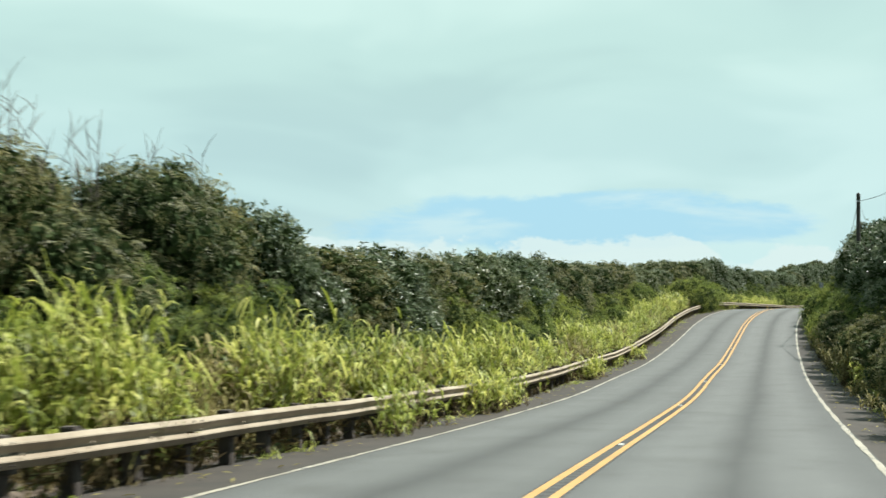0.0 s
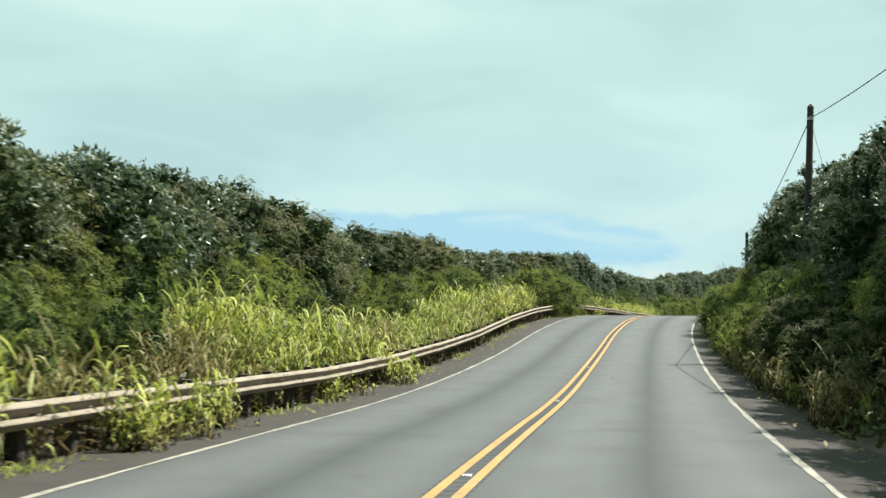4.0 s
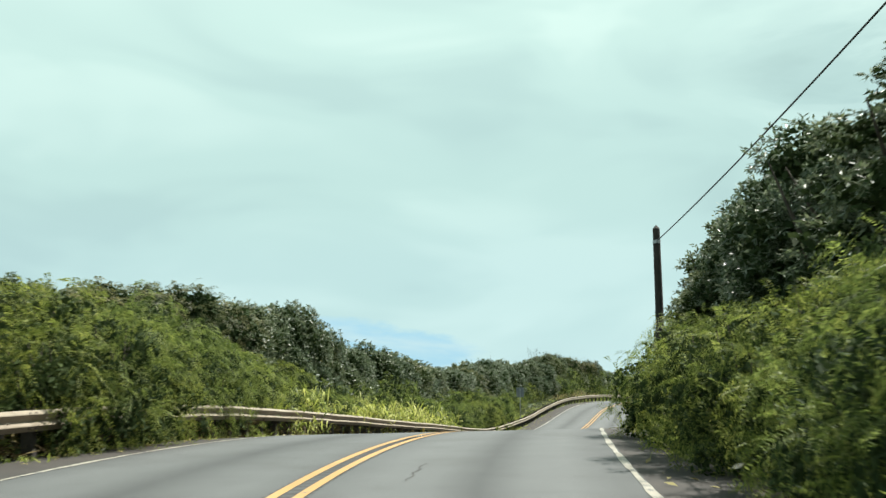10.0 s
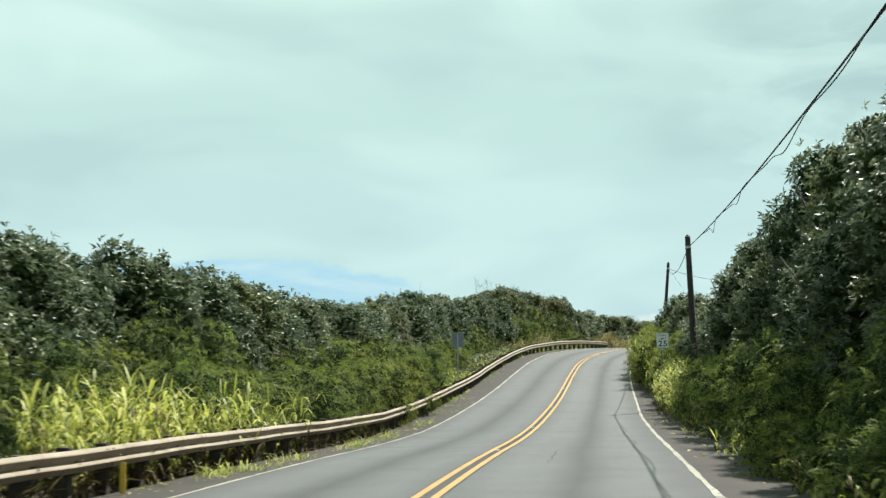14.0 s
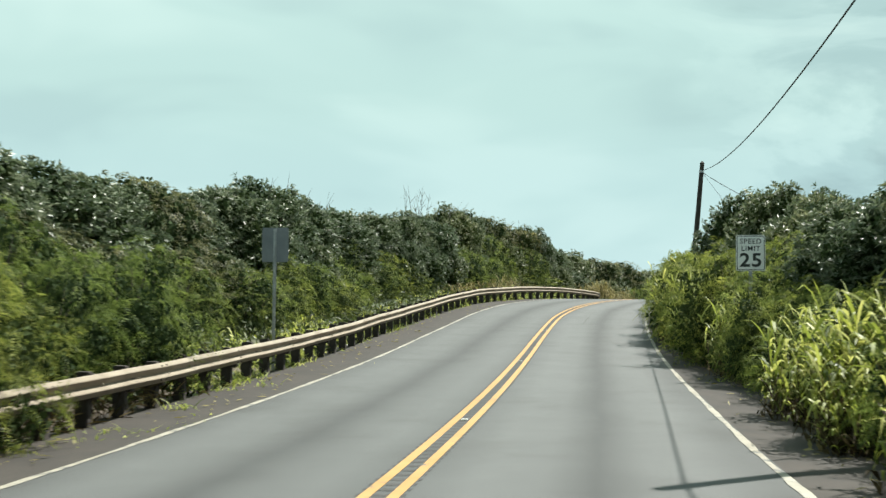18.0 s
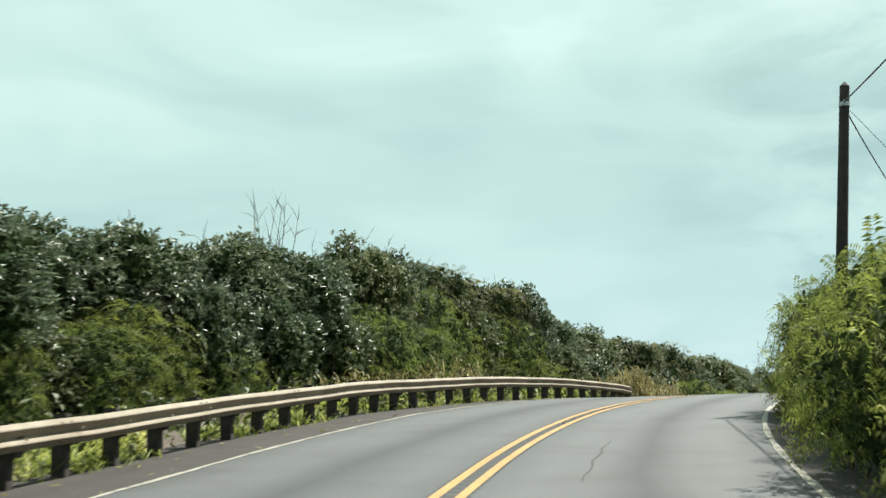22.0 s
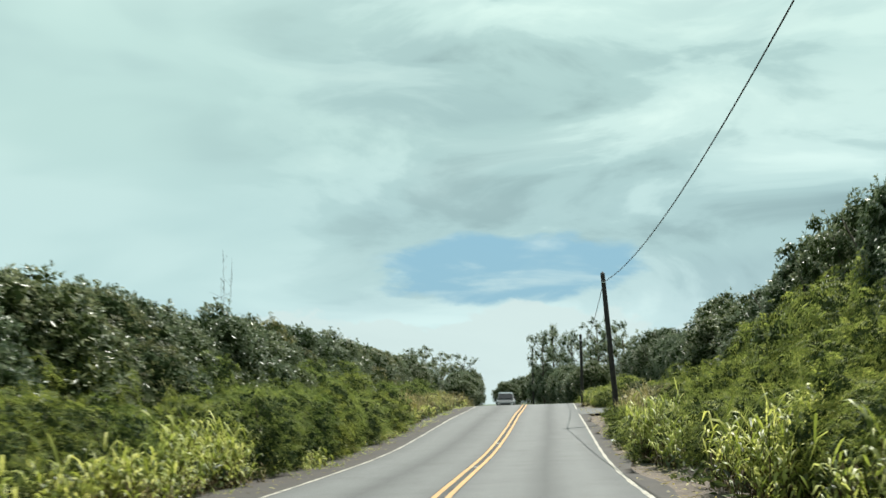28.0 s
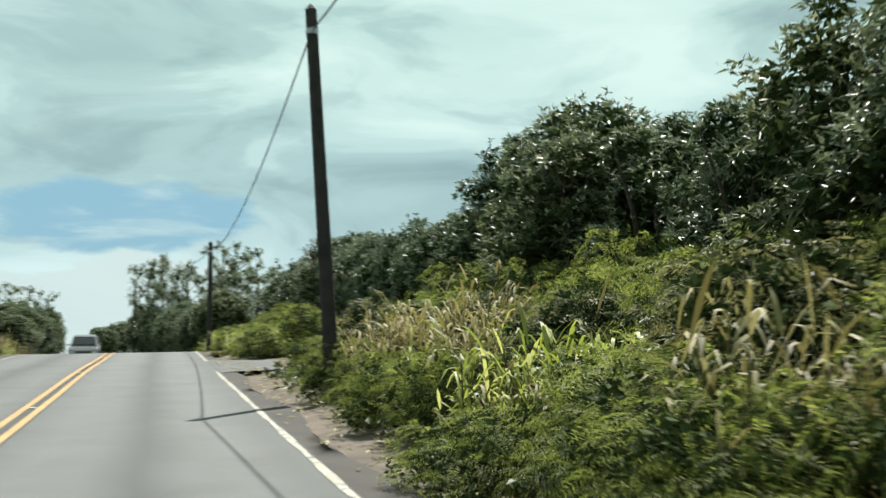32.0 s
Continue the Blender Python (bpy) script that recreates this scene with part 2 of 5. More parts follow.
def line_mat(name, c1, c2, asphalt=(0.075, 0.075, 0.072), thr=0.36):
    def build(nt, bsdf):
        f = noise_node(nt, 5.0, 6, 0.7)
        g = noise_node(nt, 60.0, 3)
        col = ramp_node(nt, noise_node(nt, 1.2), [(0.3, c1), (0.7, c2)])
        wear = ramp_node(nt, f, [(thr - 0.05, (1, 1, 1)), (thr + 0.02, (0, 0, 0))])
        col = mix_node(nt, wear, col, asphalt)
        nt.links.new(col, bsdf.inputs["Base Color"])
        bsdf.inputs["Roughness"].default_value = 0.6
        bump_node(nt, bsdf, g, 0.2, 0.003)
    return material(name, build)


def leaf_mat(name, dark, mid, light, rough=0.45, trans=0.35, spec=0.5, hue_scale=0.5):
    def build(nt, bsdf):
        geo = nt.nodes.new("ShaderNodeNewGeometry")
        oi = nt.nodes.new("ShaderNodeObjectInfo")
        col = ramp_node(nt, geo.outputs["Random Per Island"], [(0.0, dark), (0.5, mid), (1.0, light)])
        tint = ramp_node(nt, oi.outputs["Random"], [(0.0, (0.80, 0.86, 0.80)), (0.5, (1, 1, 1)), (1.0, (1.22, 1.12, 0.92))])
        col = mix_node(nt, 1.0, col, tint, 'MULTIPLY')
        patch = noise_node(nt, hue_scale, 3)
        col = mix_node(nt, 0.6, col, ramp_node(nt, patch, [(0.3, (0.65, 0.72, 0.70)), (0.7, (1.25, 1.18, 1.0))]), 'MULTIPLY')
        nt.links.new(col, bsdf.inputs["Base Color"])
        bsdf.inputs["Roughness"].default_value = rough
        bsdf.inputs["Specular IOR Level"].default_value = spec
        tr = nt.nodes.new("ShaderNodeBsdfTranslucent")
        nt.links.new(col, tr.inputs["Color"])
        mx = nt.nodes.new("ShaderNodeMixShader")
        mx.inputs[0].default_value = trans
        outn = nt.nodes["Material Output"]
        nt.links.new(bsdf.outputs[0], mx.inputs[1]); nt.links.new(tr.outputs[0], mx.inputs[2])
        nt.links.new(mx.outputs[0], outn.inputs[0])
    return material(name, build)


M_ASPHALT = asphalt_mat()
M_SHOULDER = solid("dark_shoulder_asphalt", (0.0165, 0.0135, 0.0105), (0.032, 0.0255, 0.0195), 1.5, 0.9, 0, 0.4, 0.006)
M_SOIL = solid("red_brown_soil", (0.045, 0.033, 0.023), (0.084, 0.060, 0.039), 2.0, 0.95, 0, 0.5, 0.03)


def ground_mat():
    def build(nt, bsdf):
        at = nt.nodes.new("ShaderNodeAttribute")
        at.attribute_name = "scrub"
        f, g = noise_node(nt, 1.4, 5), noise_node(nt, 22, 4)
        soil = ramp_node(nt, f, [(0.3, (0.056, 0.042, 0.031)), (0.7, (0.115, 0.090, 0.067))])
        soil = mix_node(nt, 0.5, soil, ramp_node(nt, g, [(0.3, (0.5, 0.5, 0.5)), (0.7, (1.1, 1.1, 1.1))]), 'MULTIPLY')
        green = ramp_node(nt, noise_node(nt, 0.5, 8, 0.7), [(0.3, (0.022, 0.036, 0.014)), (0.7, (0.052, 0.072, 0.028))])
        nt.links.new(mix_node(nt, at.outputs["Fac"], soil, green), bsdf.inputs["Base Color"])
        bsdf.inputs["Roughness"].default_value = 0.95
        bump_node(nt, bsdf, g, 0.5, 0.03)
    return material("soil_and_scrub", build)


M_GROUND = ground_mat()
M_YELLOW = line_mat("yellow_road_paint", (0.285, 0.152, 0.040), (0.345, 0.200, 0.062), thr=0.39)
M_WHITE = line_mat("white_road_paint", (0.200, 0.180, 0.138), (0.280, 0.262, 0.215), thr=0.45)
M_APRON = solid("worn_apron_asphalt", (0.044, 0.045, 0.043), (0.068, 0.069, 0.066), 1.1, 0.85, 0, 0.4, 0.006)
M_GROOVE = solid("groove_shade_and_crack_asphalt", (0.033, 0.033, 0.031), (0.051, 0.049, 0.047), 8, 0.95)
M_RAIL = solid("weathered_galvanised_steel", (0.171, 0.138, 0.099), (0.258, 0.222, 0.168), 1.3, 0.62, 0.0, 0.15, 0.002, 0.25)
M_POST = solid("dark_creosoted_post", (0.018, 0.014, 0.012), (0.046, 0.037, 0.030), 5, 0.9, 0, 0.6, 0.01)
M_POLE = solid("dark_weathered_pole_wood", (0.014, 0.012, 0.011), (0.038, 0.032, 0.027), 3, 0.9, 0, 0.6, 0.01)
M_CABLE = solid("black_cable", (0.012, 0.012, 0.013), (0.02, 0.02, 0.02), 20, 0.6)
M_STEEL = solid("galvanised_steel", (0.30, 0.31, 0.32), (0.42, 0.43, 0.44), 4, 0.45, 0.7, 0.1, 0.002)
M_SIGN_WHITE = solid("white_reflective_sheet", (0.70, 0.70, 0.68), (0.80, 0.80, 0.78), 3, 0.4, 0, 0.05, 0.001)
M_SIGN_BACK = solid("dull_aluminium_sheet", (0.13, 0.145, 0.165), (0.18, 0.195, 0.215), 3, 0.55, 0.2, 0.05, 0.001)
M_BLACK = solid("black_sign_paint", (0.015, 0.015, 0.015), (0.025, 0.025, 0.025), 5, 0.5)
M_BARK = solid("grey_brown_bark", (0.045, 0.034, 0.026), (0.105, 0.083, 0.064), 6, 0.95, 0, 0.7, 0.01)
M_LEAF_DARK = leaf_mat("glossy_dark_green_leaf", (0.040, 0.058, 0.030), (0.090, 0.120, 0.064), (0.205, 0.232, 0.160), 0.40, 0.34, 0.6)
M_LEAF_KOA = leaf_mat("feathery_green_leaf", (0.064, 0.092, 0.021), (0.136, 0.174, 0.043), (0.235, 0.268, 0.076), 0.55, 0.54, 0.25)
M_LEAF_SCRUB = leaf_mat("dry_olive_leaf", (0.050, 0.058, 0.027), (0.112, 0.118, 0.052), (0.200, 0.192, 0.100), 0.5, 0.46, 0.4)
M_GRASS = leaf_mat("bright_green_grass_blade", (0.060, 0.086, 0.016), (0.240, 0.285, 0.050), (0.460, 0.470, 0.155), 0.50, 0.48, 0.35, 0.15)
M_STRAW = leaf_mat("dry_straw_grass_blade", (0.105, 0.087, 0.031), (0.198, 0.167, 0.062), (0.310, 0.267, 0.118), 0.6, 0.35, 0.3, 0.15)
M_WEED = leaf_mat("low_green_weed", (0.025, 0.036, 0.011), (0.049, 0.069, 0.020), (0.091, 0.115, 0.035), 0.5, 0.35, 0.4)
M_THATCH = leaf_mat("brown_thatch_and_rail_shade", (0.026, 0.020, 0.012), (0.060, 0.048, 0.026), (0.140, 0.115, 0.060), 0.8, 0.15, 0.1)
M_TWIG = solid("bare_grey_twig", (0.070, 0.059, 0.049), (0.126, 0.112, 0.091), 8, 0.9)

# ------------------------------------------------------------------ the road line
DS = 0.5
STATIONS = np.arange(ROAD_START, ROAD_START + ROAD_STEP * (len(HEADING) - 1), DS)
KN = ROAD_START + ROAD_STEP * np.arange(len(HEADING))
_h = np.interp(STATIONS, KN, HEADING)
_g = np.interp(STATIONS, KN, GRADE)
_b = np.interp(STATIONS, KN, BANK)


def running(v):
    c = np.concatenate([[0.0], np.cumsum((v[1:] + v[:-1]) / 2)]) * DS
    return c - np.interp(0.0, STATIONS, c)


CX, CY, CZ = running(-np.sin(_h)), running(np.cos(_h)), running(_g)


def on_road(s, d, up=0.0):
    """Place at station s, d metres left of the centre line, up metres over the paved plane."""
    s = min(max(s, STATIONS[0]), STATIONS[-1])
    x, y, z = (float(np.interp(s, STATIONS, c)) for c in (CX, CY, CZ))
    h, b = float(np.interp(s, STATIONS, _h)), float(np.interp(s, STATIONS, _b))
    return Vector((x - d * math.cos(h), y - d * math.sin(h), z + max(-6, min(6, d)) * b + up))


def heading(s):
    return float(np.interp(s, STATIONS, _h))


def station_of(x, y):
    """Station and offset (left positive) of places, as arrays."""
    x, y = np.atleast_1d(x), np.atleast_1d(y)
    k = 4
    cx, cy = CX[::k], CY[::k]
    s_out, d_out = np.empty(len(x)), np.empty(len(x))
    for i0 in range(0, len(x), 4000):
        dx = x[i0:i0 + 4000, None] - cx[None]
        dy = y[i0:i0 + 4000, None] - cy[None]
        j = (dx * dx + dy * dy).argmin(1)
        n = np.arange(len(j))
        h = _h[::k][j]
        along = -dx[n, j] * np.sin(h) + dy[n, j] * np.cos(h)
        s_out[i0:i0 + 4000] = STATIONS[::k][j] + along * (np.abs(along) < 3)
        d_out[i0:i0 + 4000] = -dx[n, j] * np.cos(h) - dy[n, j] * np.sin(h)
    return s_out, d_out


def smooth(a, b, v):
    t = np.clip((v - a) / (b - a), 0, 1)
    return t * t * (3 - 2 * t)



BANK_LEFT = [(-20, 0.16), (20, 0.16), (60, 0.14), (100, 0.16), (150, 0.22), (200, 0.10), (280, 0.05)]
BANK_RIGHT = [(-20, 0.05), (30, 0.08), (60, 0.10), (100, 0.05), (150, 0.06), (200, 0.14), (280, 0.05)]


def slope(table, s):
    return np.interp(s, [a for a, _ in table], [b for _, b in table])


def ground_height(x, y):
    s, d = station_of(x, y)
    zr = np.interp(s, STATIONS, CZ) + np.clip(d, -6, 6) * np.interp(s, STATIONS, _b)
    left = np.maximum(d - (LANE_LEFT + 2.2), 0)
    right = np.maximum(-d - (LANE_RIGHT + 1.2), 0)
    far = lambda q: 34 * (1 - np.exp(-q / 34))
    fall = 0.13 * smooth(210, 300, s) * np.minimum(np.maximum(np.abs(d) - 17, 0), 400)
    z = zr - fall + slope(BANK_LEFT, s) * far(left) + slope(BANK_RIGHT, s) * far(right)
    rough = 0.10 * np.sin(x * 0.9 + 1.3 * np.sin(y * 0.7)) * smooth(0.3, 3.0, left + right)
    drop = 0.12 * smooth(LANE_LEFT + 3.2, LANE_LEFT + 1.2, d) * smooth(-LANE_RIGHT - 2.0, -LANE_RIGHT - 0.9, d)
    return z + rough - drop


def ground_at(p):
    return float(ground_height(np.array([p[0]]), np.array([p[1]]))[0])


# ------------------------------------------------------------------ mesh helpers
def mesh_from(name, verts, faces, mat, smooth_faces=False):
    me = bpy.data.meshes.new(name)
    me.from_pydata([tuple(v) for v in verts], [], faces)
    me.materials.append(mat)
    if smooth_faces:
        me.polygons.foreach_set("use_smooth", [True] * len(me.polygons))
    me.update()
    return me


def quads_mesh(name, quads, mat, uv=None):
    """quads: array (n, 4, 3)."""
    n = len(quads)
    me = bpy.data.meshes.new(name)
    me.vertices.add(n * 4)
    me.vertices.foreach_set("co", np.asarray(quads, np.float32).ravel())
    me.loops.add(n * 4)
    me.loops.foreach_set("vertex_index", np.arange(n * 4, dtype=np.int32))
    me.polygons.add(n)
    me.polygons.foreach_set("loop_start", np.arange(0, n * 4, 4, dtype=np.int32))
    me.polygons.foreach_set("loop_total", np.full(n, 4, np.int32))
    me.materials.append(mat)
    me.update(calc_edges=True)
    me.validate()
    return me


def bm_mesh(name, bm, mat, smooth_faces=False):
    me = bpy.data.meshes.new(name)
    bm.to_mesh(me)
    bm.free()
    me.materials.append(mat)
    if smooth_faces:
        me.polygons.foreach_set("use_smooth", [True] * len(me.polygons))
    return me


def part(name, bm, mat, parent, label="", smooth_faces=False):
    me = bm_mesh(name, bm, mat, smooth_faces) if isinstance(bm, bmesh.types.BMesh) else bm
    ob = new(name, me)
    ob.parent = parent
    if label:
        ob["label"] = label
    return ob


def box(bm, cx, cy, cz, sx, sy, sz, bevel=0.0, rot=None):
    m = Matrix.Translation((cx, cy, cz)) @ (rot or Matrix.Identity(4)) @ Matrix.Diagonal((sx, sy, sz, 1))
    r = bmesh.ops.create_cube(bm, size=1.0, matrix=m)
    if bevel:
        edges = list({e for v in r["verts"] for e in v.link_edges})
        bmesh.ops.bevel(bm, geom=edges, offset=bevel, segments=2, affect='EDGES')
    return bm


def tube(bm, pts, radii, sides=8, cap=True):
    rings = []
    for i, p in enumerate(pts):
        p = Vector(p)
        d = (Vector(pts[min(i + 1, len(pts) - 1)]) - Vector(pts[max(i - 1, 0)])).normalized()
        u = d.orthogonal().normalized() if i == 0 else (u - d * u.dot(d)).normalized()
        w = d.cross(u)
        r = radii[i] if hasattr(radii, "__len__") else radii
        rings.append([bm.verts.new(p + (u * math.cos(q) + w * math.sin(q)) * r) for q in [k * 2 * math.pi / sides for k in range(sides)]])
    for a_, b_ in zip(rings, rings[1:]):
        for k in range(sides):
            bm.faces.new((a_[k], a_[(k + 1) % sides], b_[(k + 1) % sides], b_[k]))
    if cap:
        bm.faces.new(rings[0][::-1]); bm.faces.new(rings[-1])
    return bm


def ribbon(name, s0, s1, d_list, up, mat, step=1.0, attr=False):
    """A strip along the road at the offsets d_list; d_list items may be functions of s."""
    st = np.arange(s0, s1 + 1e-6, step)
    verts, faces, lat = [], [], []
    n = len(d_list)
    for s in st:
        for d in d_list:
            dv = d(s) if callable(d) else d
            uv = up(s, dv) if callable(up) else up
            verts.append(on_road(s, dv, uv))
            lat.append(dv)
    for i in range(len(st) - 1):
        for k in range(n - 1):
            q = i * n + k
            faces.append((q, q + n, q + n + 1, q + 1))
    me = mesh_from(name, verts, faces, mat, True)
    if attr:
        at = me.attributes.new("lat", 'FLOAT', 'POINT')
        at.data.foreach_set("value", [(-v + LANE_LEFT) / (LANE_LEFT + LANE_RIGHT) for v in lat])
    return me


# ------------------------------------------------------------------ ground and road
S_BEGIN, S_END = ROAD_START + 1, STATIONS[-1] - 1


def build_ground():
    ys = np.concatenate([[-2500, -1000, -400, -150, -80, -45], np.arange(-30, 300, 1.5), np.arange(305, 420, 5), [430, 470, 600, 1000, 2600]])
    near = np.concatenate([np.arange(-14, 14.01, 0.7)])
    side = np.concatenate([[16, 18.5, 22, 26, 32, 40, 52, 70, 100, 150, 260, 600, 2600]])
    es = np.concatenate([-side[::-1], near, side])
    yc = np.clip(ys, CY[0], CY[-1])
    xc = np.interp(yc, CY, CX)
    X = xc[:, None] + es[None]
    Y = np.repeat(ys[:, None], len(es), 1)
    Z = ground_height(X.ravel(), Y.ravel()).reshape(X.shape)
    fade = smooth(150, 1500, np.maximum(np.abs(X), np.abs(Y - 120)))
    Z = Z * (1 - fade) - 150 * fade - 0.09 * np.maximum(Y - CY[-1], 0) * (1 - fade)
    n = len(es)
    verts = np.stack([X.ravel(), Y.ravel(), Z.ravel()], 1)
    faces = [(i * n + k, i * n + k + 1, (i + 1) * n + k + 1, (i + 1) * n + k) for i in range(len(ys) - 1) for k in range(n - 1)]
    me = mesh_from("ground", verts, faces, M_GROUND, True)
    _, dd = station_of(X.ravel(), Y.ravel())
    me.attributes.new("scrub", 'FLOAT', 'POINT').data.foreach_set("value", smooth(6.0, 8.0, np.abs(dd)).astype(np.float32))
    ob = new("ground", me)
    tagged(ob, "red-brown soil ground rising beside the road", "ground", kind="structure")


build_ground()
tagged(new("road", ribbon("road", S_BEGIN, S_END, [LANE_LEFT + 0.06 - k * (LANE_LEFT + LANE_RIGHT + 0.12) / 24 for k in range(25)], 0.0, M_ASPHALT, 1.0, True)),
       "worn grey two-lane asphalt road with darker lane middles", "road", kind="structure")
tagged(new("shoulder_left", ribbon("shoulder_left", S_BEGIN, S_END, [lambda s: LANE_LEFT + 1.9 + 0.12 * math.sin(s * 0.8), LANE_LEFT + 1.0, LANE_LEFT + 0.06],
       lambda s, d: -0.004 - 0.02 * (d - LANE_LEFT), M_SHOULDER, 1.0)), "dark brown-black asphalt shoulder under the guard rail", "shoulder", kind="structure")
tagged(new("shoulder_right", ribbon("shoulder_right", S_BEGIN, S_END, [-LANE_RIGHT - 0.06, -LANE_RIGHT - 0.4, lambda s: -LANE_RIGHT - (1.15 if s < 232 else 0.62 if s < 250 else 0.50) - 0.14 * math.sin(s * 0.6)],
       lambda s, d: -0.004 + 0.03 * (d + LANE_RIGHT), M_SHOULDER, 1.0)), "dark asphalt shoulder with crumbling edge", "shoulder", kind="structure")


def edge_line(name, d, label, s0=S_BEGIN, s1=S_END):
    f = lambda off: (lambda s: d + off + 0.012 * math.sin(s * 1.7 + off * 40) + 0.008 * math.sin(s * 5.1))
    ob = new(name, ribbon(name, s0, s1, [f(0.043), f(-0.043)], 0.006, M_WHITE, 0.5))
    return tagged(ob, label, "road marking", kind="structure")


edge_line("edge_line_left", LANE_LEFT, "worn white edge line")
edge_line("edge_line_right", -LANE_RIGHT, "worn white edge line", s1=298.5)
edge_line("edge_line_right_far", -LANE_RIGHT, "worn white edge line", s0=305.5)
# a paved apron where a side track leaves on the right
tagged(new("track_apron", ribbon("track_apron", 297.5, 307.0, [-LANE_RIGHT - 0.07, lambda s: -LANE_RIGHT - 0.07 - 1.2 * smooth(297.5, 300.0, s) * smooth(307.0, 304.5, s),
       lambda s: -LANE_RIGHT - 0.07 - 3.6 * smooth(297.5, 300.5, s) * smooth(307.0, 304.0, s)], 0.003, M_APRON, 0.5)), "worn grey asphalt apron of a side track", "pavement", kind="structure")
for nm, d in (("centre_line_left", 0.13), ("centre_line_right", -0.13)):
    tagged(new(nm, ribbon(nm, S_BEGIN, S_END, [d + 0.055, d - 0.055], 0.006, M_YELLOW, 0.5)), "solid yellow centre line of a double pair", "road marking", kind="structure")
# THINGS
# ------------------------------------------------------------------ plants
rng = np.random.default_rng(11)


def unit(v):
    return v / np.maximum(np.linalg.norm(v, axis=-1, keepdims=True), 1e-9)


def leaf_cards(pos, axis, length, width, bend=0.0, face=None):
    """Pointed leaves folded along the midrib, from pos along axis: (n, 4, 3), base, edge, tip, edge."""
    n = len(pos)
    side = unit(np.cross(axis, unit(rng.normal(size=(n, 3))) if face is None else face))
    up = np.cross(side, axis)
    L, W = length[:, None], width[:, None]
    mid = pos + axis * L * 0.45 + up * W * 0.22
    tip = pos + axis * L + np.array([0, 0, bend]) * L
    return np.stack([pos, mid + side * W * 0.5, tip, mid - side * W * 0.5], 1)


def cards_mesh(name, groups):
    """One mesh from groups of leaf cards, each with its material."""
    V = np.concatenate([g.reshape(-1, 3) for g, _ in groups])
    n = len(V) // 4
    F = (np.arange(n)[:, None] * 4 + np.array([0, 1, 2, 0, 2, 3])[None]).ravel()
    me = bpy.data.meshes.new(name)
    me.vertices.add(len(V)); me.vertices.foreach_set("co", V.astype(np.float32).ravel())
    me.loops.add(len(F)); me.loops.foreach_set("vertex_index", F.astype(np.int32))
    me.polygons.add(2 * n)
    me.polygons.foreach_set("loop_start", np.arange(0, len(F), 3, dtype=np.int32))
    me.polygons.foreach_set("loop_total", np.full(2 * n, 3, np.int32))
    idx = []
    for k, (g, mat) in enumerate(groups):
        me.materials.append(mat)
        idx.append(np.full(2 * len(g), k, np.int32))
    me.polygons.foreach_set("material_index", np.concatenate(idx))
    me.update(calc_edges=True)
    return me


